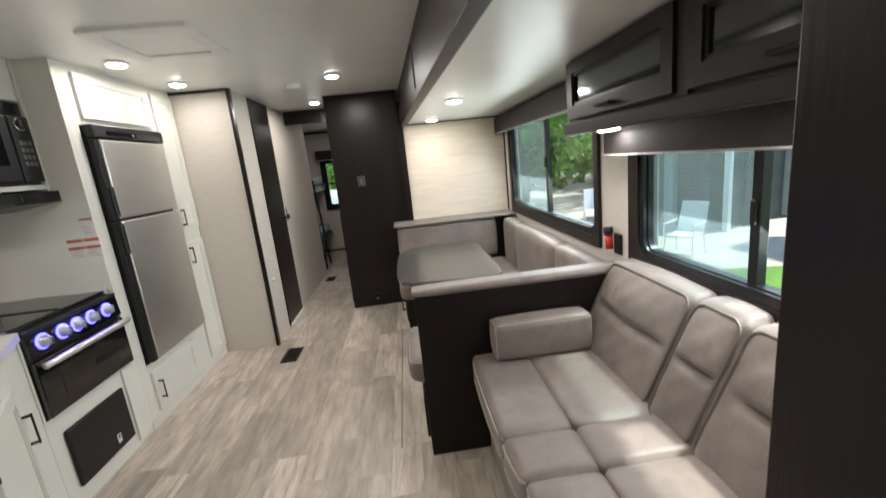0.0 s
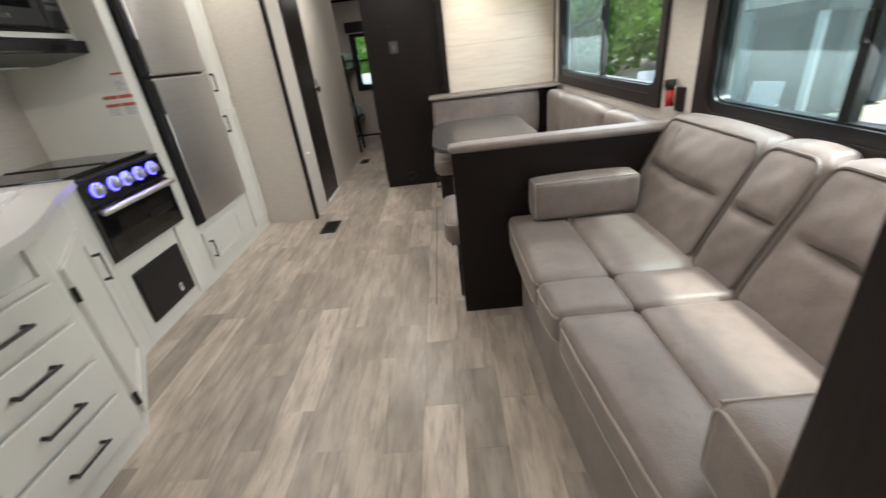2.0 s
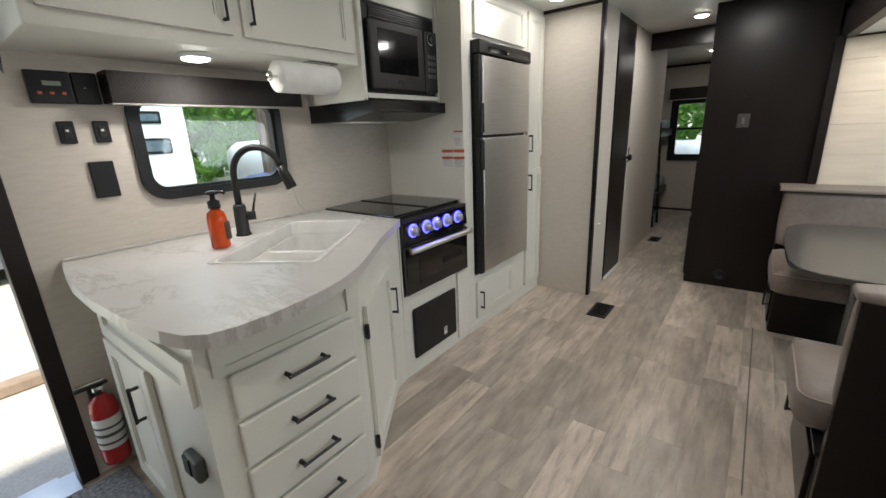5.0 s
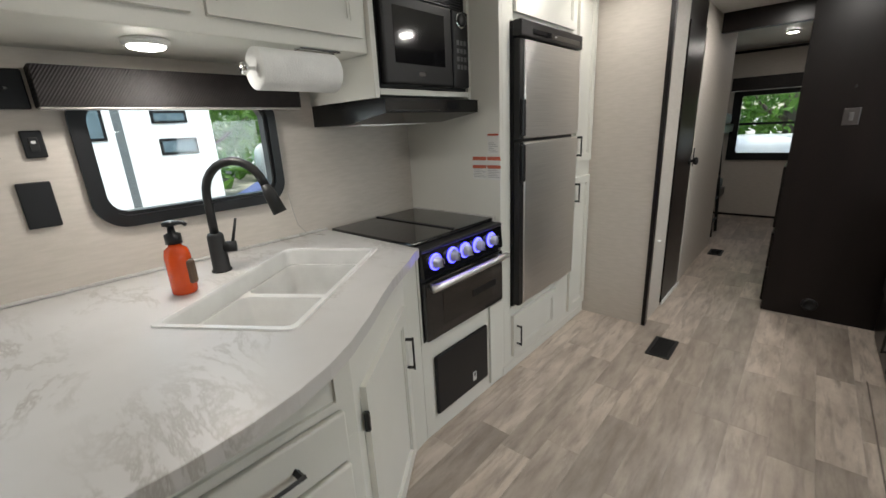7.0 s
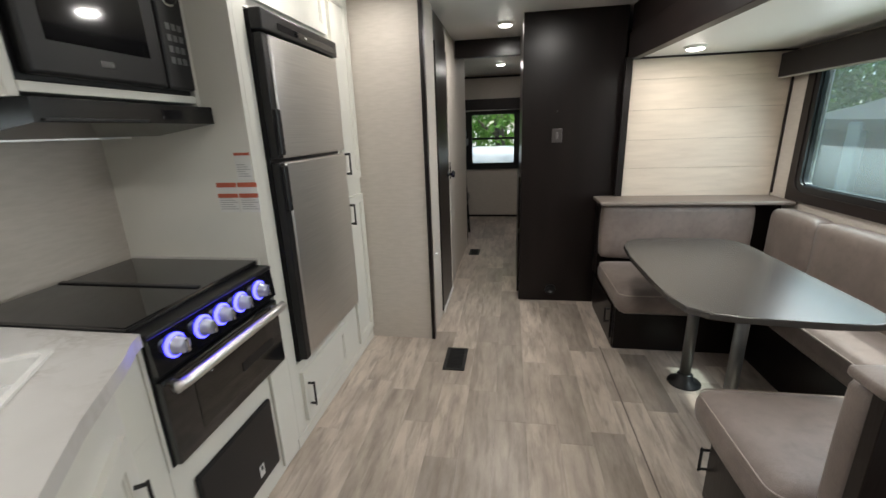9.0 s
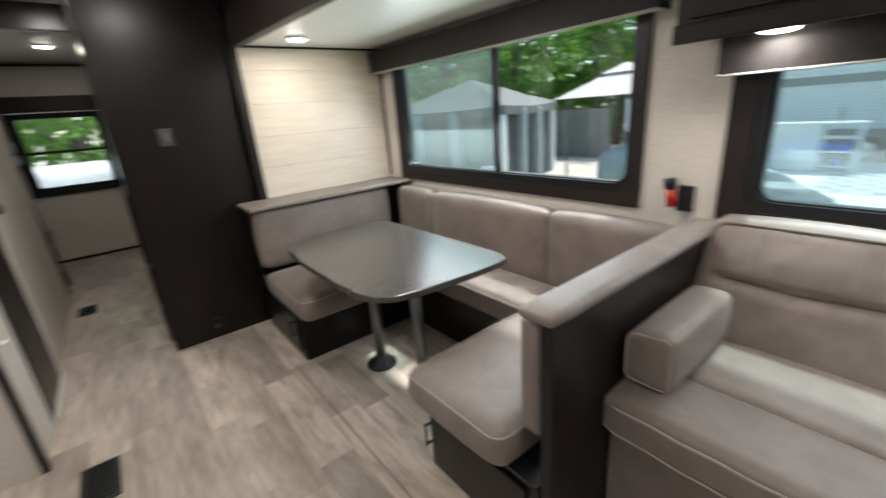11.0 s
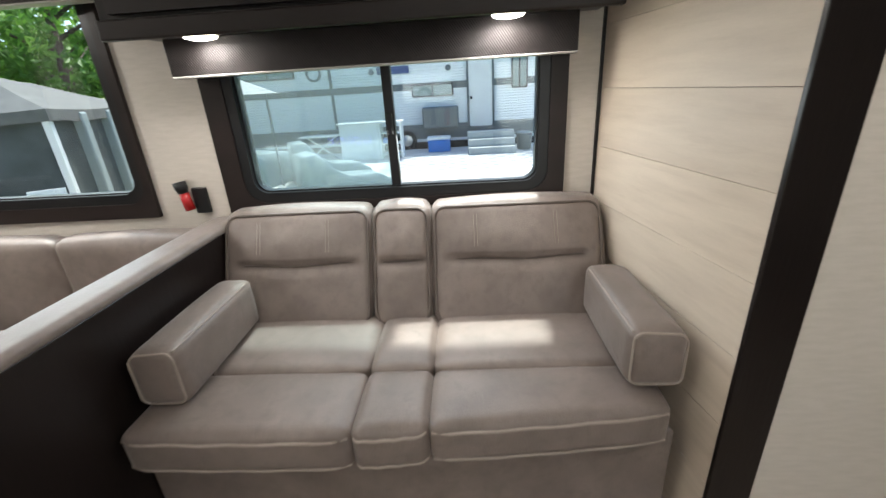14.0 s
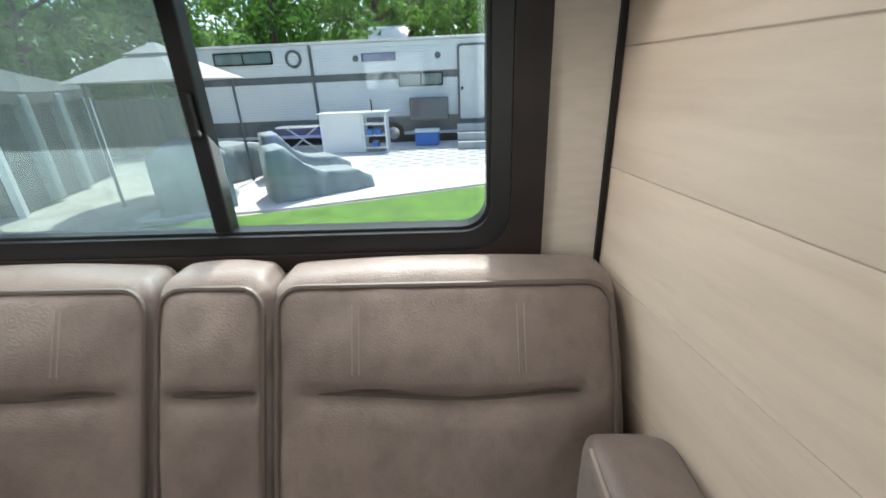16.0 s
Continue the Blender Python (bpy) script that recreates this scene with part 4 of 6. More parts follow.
part("handle", bx(FX + 0.0505, FX + 0.066, 2.704, 2.738, 1.10, 1.285, 0.006), M_BLACK, fr)

# base cabinets with peninsula
base = thing("kitchen_base_cabinet", (-1.7, 1.3, 0), "white kitchen base cabinet with four drawers and doors", "cabinet")
PLAN = [(-2.035, 0.835), (-1.205, 0.835), (-1.205, 1.375), (-1.555, 1.885), (FX, 1.975), (XL + 0.001, 1.975), (XL + 0.001, 0.90)]
part("carcass", prism(B(), PLAN, 0.0, 0.64), M_CAB, base)
part("apron", ring_frame(B(), PLAN, [(-1.72 + (x + 1.72) * 0.96, 1.4 + (y - 1.4) * 0.96) for x, y in PLAN], lambda u, v, d: (u, v, d), 0.6405, 0.8885), M_CAB, base)
DZ = [(0.595, 0.735), (0.435, 0.580), (0.270, 0.420), (0.085, 0.255)]
for z0, z1 in DZ:
    d = part("drawer_front", bx(-1.2049, -1.185, 0.905, 1.335, z0, z1, 0.006), M_CAB, base)
    zc = (z0 + z1) / 2
    part("handle", bar_handle(B(), (-1.185, 1.06, zc), (-1.185, 1.19, zc), (0.030, 0, 0), 0.007), M_BLACKM, d, "black bar handle")
shaker(base, PYF, -2.005, -1.655, 0.06, 0.655, -0.835, ((-1.70, 0.44), (-1.70, 0.56)), 0.055)
part("stile", bx(-1.645, -1.585, 0.815, 0.8345, 0.05, 0.66, 0.004), M_CAB, base)
part("face_panel", ring_frame(B(), rrect(-2.01, -1.24, 0.665, 0.80, 0.003, 2), rrect(-1.96, -1.29, 0.715, 0.77, 0.003, 2), PYF, -0.8349, -0.822), M_CAB, base)
part("false_front", ring_frame(B(), rrect(0.87, 1.35, 0.745, 0.875, 0.003, 2), rrect(0.90, 1.32, 0.765, 0.860, 0.003, 2), PXF, -1.2049, -1.195), M_CAB, base)
ang = Vector((-0.35, 0.51, 0)).normalized()
nrm = Vector((ang.y, -ang.x, 0))
A0 = Vector((-1.205, 1.375, 0))
PA = lambda u, v, d: tuple(A0 + ang * u + nrm * d + Vector((0, 0, v)))
ad = shaker(base, PA, 0.045, 0.555, 0.07, 0.74, 0.0005, ((0.515, 0.50), (0.515, 0.62)), 0.055)
for z in (0.64, 0.15):
    b = B()
    tube(b, [PA(0.038, z - 0.028, 0.014), PA(0.038, z + 0.028, 0.014)], 0.009, n=8)
    part("hinge", b, M_BLACK, ad, "black exposed hinge")
fo = thing("pop_up_outlet", (-1.33, 0.83, 0.43), "grey plastic outlet box on the cabinet end", "outlet")
part("box", bx(-1.375, -1.285, 0.806, 0.8345, 0.40, 0.475, 0.008), mat("dark_grey_plastic", (0.055, 0.06, 0.055), 0.45), fo)
part("cover", bx(-1.368, -1.325, 0.802, 0.8055, 0.412, 0.468, 0.001), M_BLACK, fo)

# worktop with an angled double sink
wt = thing("worktop", (-1.7, 1.35, 0.89), "white marble-look laminate worktop with a curved edge", "worktop")
EDGE = [(XL + 0.001, 0.80), (-2.05, 0.775), (-1.85, 0.752), (-1.60, 0.745), (-1.35, 0.757), (-1.20, 0.777), (-1.12, 0.800), (-1.077, 0.835), (-1.058, 0.890), (-1.054, 0.98), (-1.062, 1.08), (-1.082, 1.18), (-1.112, 1.27), (-1.155, 1.355), (-1.225, 1.465), (-1.31, 1.585), (-1.375, 1.680), (-1.43, 1.775), (-1.480, 1.865), (-1.535, 1.945), (-1.552, 1.984), (XL + 0.001, 1.984)]
SC, SA, SB = Vector((-1.674, 1.489)), Vector((-0.547, 0.837)), Vector((0.837, 0.547))


def sink_pt(a, b):
    p = SC + SA * a + SB * b
    return (p.x, p.y)


def plate_with_holes(outer, holes, z0, z1):
    bm = B()
    es = []
    for loop in (outer, *holes):
        vs = [bm.verts.new((x, y, z1)) for x, y in loop]
        es += [bm.edges.new((vs[k], vs[(k + 1) % len(vs)])) for k in range(len(vs))]
    r = bmesh.ops.triangle_fill(bm, edges=es, use_beauty=True, use_dissolve=False)
    fs = [g for g in r["geom"] if isinstance(g, bmesh.types.BMFace)]
    ex = bmesh.ops.extrude_face_region(bm, geom=fs)
    for g in ex["geom"]:
        if isinstance(g, bmesh.types.BMVert):
            g.co.z = z0
    return bm


def sink_loop(a0, a1, b0, b1, r, z):
    return [(*sink_pt(a, b), z) for a, b in rrect(a0, a1, b0, b1, r, 5)]


def skin(bm, loops, close=True):
    rings = [[bm.verts.new(p) for p in lp] for lp in loops]
    for r0, r1 in zip(rings, rings[1:]):
        for k in range(len(r0)):
            bm.faces.new((r0[k], r0[(k + 1) % len(r0)], r1[(k + 1) % len(r1)], r1[k]))
    if close:
        bm.faces.new(rings[-1])
    return bm


rim_out = [sink_pt(a, b) for a, b in rrect(-0.350, 0.350, -0.198, 0.198, 0.02, 4)]
part("slab", plate_with_holes(EDGE, [rim_out], 0.889, 0.925), M_MARBLE, wt)
part("splash", bx(XL + 0.001, XL + 0.016, 0.80, 1.984, 0.9255, 0.937, 0.003), M_MARBLE, wt)
part("side_strip", bx(XL + 0.02, -1.60, 2.578, 2.598, 0.889, 0.935, 0.003), M_MARBLE, wt)
sk = thing("sink", (SC.x, SC.y, 0.75), "white double-bowl kitchen sink with a low divider set in the worktop", "sink")
part("rim", skin(B(), [sink_loop(-0.357, 0.357, -0.205, 0.205, 0.022, 0.9255), sink_loop(-0.355, 0.355, -0.203, 0.203, 0.022, 0.930), sink_loop(-0.340, 0.340, -0.188, 0.188, 0.026, 0.930), sink_loop(-0.337, 0.337, -0.185, 0.185, 0.028, 0.922), sink_loop(-0.333, 0.333, -0.181, 0.181, 0.030, 0.866)], False), M_SINK, sk, "raised white rim")
bowls = ((-0.325, -0.014), (0.014, 0.325))
holes = [[sink_pt(a, b) for a, b in rrect(a0, a1, -0.174, 0.174, 0.035, 5)] for a0, a1 in bowls]
part("divider", plate_with_holes([sink_pt(a, b) for a, b in rrect(-0.333, 0.333, -0.181, 0.181, 0.030, 5)], holes, 0.860, 0.866), M_SINK, sk, "low divider between the bowls")
for a0, a1 in bowls:
    steps_in = ((0, 0.8655, 0.035), (0.005, 0.85, 0.036), (0.013, 0.765, 0.04), (0.022, 0.742, 0.04), (0.045, 0.735, 0.04))
    part("bowl", skin(B(), [sink_loop(a0 + i, a1 - i, -0.174 + i, 0.174 - i, r, z) for i, z, r in steps_in]), M_SINK, sk, "white basin", True)
    c = sink_pt((a0 + a1) / 2, 0)
    part("drain", lathe(B(), (c[0], c[1], 0.7355), [(0.042, 0), (0.040, 0.003), (0.030, 0.003), (0.026, 0.001)], 20), M_CHROME, sk, smooth=True)

fa = thing("faucet", (-1.985, 1.395, 0.925), "matt black gooseneck pull-down kitchen faucet", "faucet")
FP = Vector((-1.975, 1.395, 0.926))
fd = Vector((0.75, 0.66, 0)).normalized()
part("base", lathe(B(), FP, [(0.034, 0), (0.034, 0.006), (0.029, 0.010), (0.027, 0.130), (0.022, 0.140)], 20), M_BLACKM, fa, smooth=True)
arc = [FP + Vector((0, 0, z)) for z in (0.14, 0.20, 0.26)] + [FP + fd * (0.105 - 0.105 * math.cos(a)) + Vector((0, 0, 0.27 + 0.115 * math.sin(a))) for a in [math.pi * k / 12 for k in range(0, 12)]]
part("neck", tube(B(), arc, 0.0145, n=14), M_BLACKM, fa, smooth=True)
d = (arc[-1] - arc[-2]).normalized()
part("spray_head", tube(B(), [arc[-1], arc[-1] + d * 0.03, arc[-1] + d * 0.105], [0.016, 0.021, 0.024], n=14), M_BLACKM, fa, smooth=True)
lv0 = FP + Vector((0, 0, 0.085))
ld = Vector((0.5, 0.86, 0)).normalized()
part("valve", tube(B(), [lv0 + ld * 0.02, lv0 + ld * 0.062], 0.020, n=14), M_BLACKM, fa, smooth=True)
part("lever", tube(B(), [lv0 + ld * 0.052 + Vector((0, 0, 0.015)), lv0 + ld * 0.075 + Vector((0, 0, 0.10))], [0.006, 0.0045], n=8), M_BLACKM, fa, smooth=True)

so = thing("soap_bottle", (-1.85, 1.235, 0.925), "orange soap bottle with a black pump", "bottle")
SP = (-1.85, 1.235, 0.926)
part("bottle", lathe(B(), SP, [(0.032, 0), (0.036, 0.006), (0.036, 0.120), (0.031, 0.142), (0.018, 0.152), (0.016, 0.160)], 24), M_AMBER, so, smooth=True)
part("label", bx(SP[0] + 0.005, SP[0] + 0.0375, SP[1] + 0.005, SP[1] + 0.0355, 0.955, 1.035, 0.010), mat("dark_label", (0.10, 0.06, 0.03), 0.6), so)
part("collar", lathe(B(), (SP[0], SP[1], 1.086), [(0.023, 0), (0.023, 0.028), (0.011, 0.034), (0.009, 0.055)], 18), M_BLACK, so, smooth=True)
part("pump_head", lathe(B(), (SP[0], SP[1], 1.141), [(0.022, 0), (0.022, 0.010), (0.012, 0.014)], 16), M_BLACK, so, smooth=True)
part("spout", tube(B(), [(SP[0], SP[1], 1.149), (SP[0] + 0.035, SP[1] + 0.025, 1.149), (SP[0] + 0.042, SP[1] + 0.03, 1.142)], 0.006, n=8), M_BLACK, so, smooth=True)
cord = tagged(part("wire", tube(B(), [(-2.18, 1.80, 1.14), (-2.16, 1.80, 1.06), (-2.15, 1.81, 0.99), (-2.13, 1.84, 0.945), (-2.08, 1.90, 0.930)], 0.002, n=6), mat("clear_wire", (0.4, 0.38, 0.35), 0.4)), "thin pale wire running down the wall", "wire")

# stove
st = thing("stove", (-1.85, 2.28, 0.48), "black stove with glass cover, blue-lit knobs and steel handle", "stove")
part("body", bx(-2.16, FX + 0.005, 1.992, 2.572, 0.490, 0.905, 0.003), M_BLACK, st)
part("glass_cover", bx(-2.165, -1.600, 1.990, 2.574, 0.915, 0.934, 0.006), M_BGLASS, st, "black glass lid")
part("cover_strip", bx(-2.16, -1.62, 2.272, 2.292, 0.9345, 0.939, 0.002), M_BLACK, st)
part("front_trim", bx(-1.640, -1.545, 1.990, 2.574, 0.898, 0.914, 0.005), M_BLACK, st)
pf = B()
vs = [pf.verts.new((x, y, z)) for y in (1.994, 2.570) for x, z in ((FX + 0.006, 0.790), (FX + 0.030, 0.790), (FX + 0.022, 0.897), (FX + 0.006, 0.897))]
pf.faces.new(vs[:4]), pf.faces.new(vs[4:])
for k in range(4):
    pf.faces.new((vs[k], vs[(k + 1) % 4], vs[4 + (k + 1) % 4], vs[4 + k]))
part("control_panel", pf, M_BGLASS, st)
for y in (2.068, 2.180, 2.268, 2.365, 2.475):
    kx = FX + 0.026
    k = part("knob", lathe(B(), (kx, y, 0.848), [(0.030, 0.001), (0.029, 0.012), (0.023, 0.016), (0.021, 0.034), (0.012, 0.037)], 20, "x"), M_KNOB, st, "silver knob lit blue", True)
    part("led_ring", lathe(B(), (kx - 0.002, y, 0.848), [(0.036, 0.0005), (0.036, 0.007), (0.031, 0.010)], 24, "x"), M_KNOBLED, k, "blue glowing ring", True)
    part("grip", bx(kx + 0.037, kx + 0.046, y - 0.005, y + 0.005, 0.830, 0.866, 0.002), M_CHROME, k)
part("oven_door", bx(FX + 0.006, FX + 0.030, 1.994, 2.570, 0.500, 0.770, 0.006), M_BGLASS, st, "black glass oven door")
part("oven_window", bx(FX + 0.0301, FX + 0.0315, 2.10, 2.47, 0.545, 0.70, 0.0005), mat("oven_window", (0.02, 0.017, 0.015), 0.04), st)
part("oven_handle", tube(B(), [(FX + 0.062, 2.005, 0.752), (FX + 0.066, 2.05, 0.752), (FX + 0.066, 2.51, 0.752), (FX + 0.062, 2.558, 0.752)], 0.0165, n=12), M_STEEL, st, "steel bar handle", True)
for y in (2.03, 2.535):
    part("handle_post", tube(B(), [(FX + 0.028, y, 0.752), (FX + 0.060, y, 0.752)], 0.010, n=8), M_STEEL, st)
part("vent_slot", bx(FX + 0.0305, FX + 0.034, 2.31, 2.50, 0.605, 0.64, 0.001), M_BLACK, st)

fc = thing("stove_base_cabinet", (-1.85, 2.28, 0), "white base cabinet under the stove with a black furnace panel", "cabinet")
part("carcass", bx(-2.16, FX, 1.977, 2.599, 0.0, 0.4885), M_CAB, fc)
part("cheek", bx(-2.16, FX + 0.004, 1.977, 1.9885, 0.4886, 0.888), M_CAB, fc)
part("stile", bx(FX + 0.0005, FX + 0.014, 2.475, 2.59, 0.03, 0.484, 0.003), M_CAB, fc)
fp = part("furnace_panel", bx(FX + 0.0005, FX + 0.018, 2.045, 2.445, 0.095, 0.400, 0.010), M_BLACK, fc, "black furnace access panel")
part("label", bx(FX + 0.0181, FX + 0.019, 2.31, 2.338, 0.135, 0.185), M_LABEL, fp, "small white sticker")
part("label_mark", bx(FX + 0.0191, FX + 0.0195, 2.318, 2.33, 0.16, 0.18), M_INK, fp)

# stickers on the cabinet side
for x0, x1, z0, z1, strip in ((-1.735, -1.650, 1.12, 1.235, True), (-1.645, -1.565, 1.12, 1.235, True), (-1.640, -1.575, 1.245, 1.345, False)):
    t = thing("warning_sticker", ((x0 + x1) / 2, 2.599, z0), "white safety sticker with printed lines on the cabinet side", "sticker", "warning stickers")
    part("paper", bx(x0, x1, 2.5975, 2.5995, z0, z1), M_LABEL, t)
    if strip:
        part("band", bx(x0, x1, 2.5965, 2.5974, z1 - 0.018, z1), M_REDINK, t, "red heading band")
        part("band", bx(x0, x1, 2.5965, 2.5974, z1 - 0.058, z1 - 0.042), M_REDINK, t, "red heading band")
    else:
        part("band", bx(x0, x1, 2.5965, 2.5974, z1 - 0.010, z1), M_REDINK, t)
    for k in range(6):
        z = z0 + 0.012 + k * 0.0085
        part("text_line", bx(x0 + 0.006, x1 - 0.006 - 0.01 * (k % 3), 2.5968, 2.5974, z, z + 0.003), mat("grey_ink", (0.4, 0.4, 0.4), 0.6) if k == 0 and x0 == -1.735 and strip else bpy.data.materials["grey_ink"], t)

# upper cabinets
up = thing("upper_cabinet", (-1.98, 1.4, 1.67), "white upper kitchen cabinet with two panelled doors", "cabinet")
part("carcass", bx(XL + 0.001, -1.755, 0.80, 1.985, 1.666, ZC - 0.001, 0.004), M_CAB, up)
for a, b_, hy in ((0.835, 1.375, 1.345), (1.415, 1.955, 1.445)):
    shaker(up, PXF, a, b_, 1.715, 2.125, -1.755, ((hy, 1.76), (hy, 1.87)), 0.05)
mc = thing("microwave_cabinet", (-1.97, 2.29, 1.51), "white upper cabinet holding the microwave above the hood", "cabinet")
part("side_panel", bx(XL + 0.001, -1.735, 1.9865, 2.012, 1.508, ZC - 0.001, 0.003), M_CAB, mc)
part("side_panel", bx(XL + 0.001, -1.735, 2.578, 2.5985, 1.508, ZC - 0.001, 0.003), M_CAB, mc)
part("shelf_board", bx(XL + 0.001, -1.735, 2.0125, 2.5775, 1.520, 1.545, 0.003), M_CAB, mc)
part("top_board", bx(XL + 0.001, -1.745, 2.0125, 2.5775, 1.965, ZC - 0.001, 0.003), M_CAB, mc)
mw = thing("microwave", (-1.95, 2.3, 1.55), "black built-in microwave with a dark glass door", "microwave")
part("body", bx(-2.12, -1.745, 2.018, 2.572, 1.546, 1.955, 0.004), M_BLACK, mw)
part("door", bx(-1.7445, -1.712, 2.030, 2.440, 1.560, 1.885, 0.010, 3), M_BLACK, mw, "black door")
part("door_window", bx(-1.7118, -1.7105, 2.085, 2.385, 1.640, 1.845, 0.0005), M_BGLASS, mw, "dark glass window")
part("control_panel", bx(-1.7445, -1.714, 2.446, 2.562, 1.560, 1.885, 0.008), M_BLACK, mw)
part("dial", lathe(B(), (-1.7138, 2.505, 1.845), [(0.028, 0), (0.027, 0.014), (0.020, 0.016)], 20, "x"), M_BLACK, mw, smooth=True)
part("dial_ring", lathe(B(), (-1.7139, 2.505, 1.845), [(0.033, 0), (0.033, 0.003), (0.029, 0.004)], 24, "x"), M_CHROME, mw, smooth=True)
for i in range(4):
    for j in range(3):
        part("button", bx(-1.7139, -1.7125, 2.472 + j * 0.025, 2.490 + j * 0.025, 1.640 + i * 0.034, 1.660 + i * 0.034, 0.0005), mat("button_grey", (0.12, 0.12, 0.12), 0.4) if i + j == 0 else bpy.data.materials["button_grey"], mw)
part("badge", bx(-1.7118, -1.7108, 2.215, 2.255, 1.595, 1.612), M_CHROME, mw, "small silver badge")
for i in range(5):
    part("vent_slat", bx(-1.7445, -1.735, 2.06, 2.54, 1.895 + i * 0.011, 1.901 + i * 0.011), M_BLACK, mw)
hd = thing("range_hood", (-1.95, 2.3, 1.42), "glossy black range hood under the microwave", "hood")
b = B()
hv = [b.verts.new((x, y, z)) for y in (1.992, 2.590) for x, z in ((XL + 0.002, 1.415), (-1.93, 1.415), (-1.690, 1.450), (-1.690, 1.507), (XL + 0.002, 1.507))]
b.faces.new(hv[:5]), b.faces.new(hv[5:])
for k in range(5):
    b.faces.new((hv[k], hv[(k + 1) % 5], hv[5 + (k + 1) % 5], hv[5 + k]))
part("shell", b, mat("gloss_black", (0.008, 0.008, 0.008), 0.22, spec=0.35), hd)
part("switch_panel", bx(-1.6899, -1.687, 2.36, 2.44, 1.463, 1.493, 0.001), M_BGLASS, hd)
part("visor", bx(-1.6899, -1.680, 2.01, 2.30, 1.452, 1.460, 0.002), M_BLACK, hd)
part("filter", bx(-2.12, -1.96, 2.08, 2.50, 1.409, 1.4145), M_STEEL, hd)

# paper towels
pt = thing("paper_towel_roll", (-1.70, 1.68, 1.58), "white paper towel roll on a steel under-cabinet holder", "paper towel")
part("roll", lathe(B(), (-1.735, 1.520, 1.583), [(0.020, 0.002), (0.060, 0), (0.062, 0.004), (0.062, 0.276), (0.060, 0.280), (0.020, 0.278)], 32, "y"), M_PAPER, pt, smooth=True)
part("core", lathe(B(), (-1.735, 1.500, 1.583), [(0.006, 0), (0.006, 0.32)], 10, "y"), M_CHROME, pt)
part("finial", lathe(B(), (-1.735, 1.478, 1.583), [(0.008, 0), (0.017, 0.004), (0.019, 0.014), (0.010, 0.022)], 16, "y"), M_CHROME, pt, "steel knob", True)
part("bracket", tube(B(), [(-1.735, 1.815, 1.583), (-1.735, 1.835, 1.60), (-1.775, 1.835, 1.655), (-1.78, 1.835, 1.666)], 0.006, n=8), M_CHROME, pt)
part("bracket", bx(-1.80, -1.758, 1.70, 1.86, 1.657, 1.6655, 0.002), M_CHROME, pt)

# wall controls by the door
def wall_plate(name, label, cat, y0, y1, z0, z1, depth=0.012, extra=None):
    t = thing(name, (XL, (y0 + y1) / 2, z0), label, cat)
    part("plate", bx(XL + 0.0005, XL + depth, y0, y1, z0, z1, 0.004), M_BLACK, t)
    if extra == "rocker":
        part("rocker", bx(XL + depth, XL + depth + 0.006, (y0 + y1) / 2 - 0.011, (y0 + y1) / 2 + 0.011, (z0 + z1) / 2 - 0.02, (z0 + z1) / 2 + 0.02, 0.002), M_BLACKM, t)
        part("mark", bx(XL + depth + 0.0061, XL + depth + 0.0066, (y0 + y1) / 2 - 0.005, (y0 + y1) / 2 + 0.005, (z0 + z1) / 2 + 0.002, (z0 + z1) / 2 + 0.010), M_LABEL, t)
    return t


wall_plate("wall_switch", "black rocker switch on the wall by the door", "switch", 0.895, 0.945, 1.355, 1.435, extra="rocker")
wall_plate("wall_switch", "black rocker switch on the wall beside the window", "switch", 1.00, 1.05, 1.355, 1.435, extra="rocker")
wall_plate("wall_outlet", "black covered wall outlet above the worktop", "outlet", 0.955, 1.035, 1.145, 1.285)
mon = wall_plate("monitor_panel", "black trailer monitor panel with red buttons and a small display", "control panel", 0.845, 0.965, 1.495, 1.605, 0.03)
part("display", bx(XL + 0.0301, XL + 0.0315, 0.885, 0.935, 1.555, 1.570), mat("lcd", (0.22, 0.25, 0.2), 0.3), mon)
for y in (0.872, 0.905, 0.938):
    part("button", bx(XL + 0.0301, XL + 0.0325, y - 0.006, y + 0.006, 1.525, 1.534, 0.001), M_REDINK, mon, "red button")
tv = wall_plate("control_box", "black control box beside the monitor panel", "control panel", 0.970, 1.045, 1.495, 1.605, 0.025)
part("button", bx(XL + 0.0251, XL + 0.027, 0.998, 1.006, 1.548, 1.556), M_CHROME, tv)

ex = thing("fire_extinguisher", (-2.09, 0.775, 0.12), "red fire extinguisher with a white label by the door", "extinguisher")
EP = (-2.095, 0.775, 0.09)
part("cylinder", lathe(B(), EP, [(0.030, 0), (0.045, 0.010), (0.047, 0.03), (0.047, 0.25), (0.040, 0.285), (0.020, 0.305), (0.016, 0.315)], 24), M_RED, ex, smooth=True)
part("label", lathe(B(), (EP[0], EP[1], EP[2] + 0.085), [(0.0474, 0), (0.0478, 0.001), (0.0478, 0.135), (0.0474, 0.136)], 24), M_LABEL, ex, "white printed label", True)
for k in range(3):
    part("print_band", lathe(B(), (EP[0], EP[1], EP[2] + 0.105 + k * 0.035), [(0.0479, 0), (0.0482, 0.0005), (0.0482, 0.009 + 0.004 * (k == 1)), (0.0479, 0.010 + 0.004 * (k == 1))], 24), M_INK, ex)
part("valve", lathe(B(), (EP[0], EP[1], EP[2] + 0.315), [(0.018, 0), (0.018, 0.03), (0.012, 0.034)], 14), M_CHROME, ex, smooth=True)
part("lever", bx(EP[0] - 0.012, EP[0] + 0.012, EP[1] - 0.07, EP[1] + 0.035, EP[2] + 0.350, EP[2] + 0.360, 0.003), M_BLACK, ex)
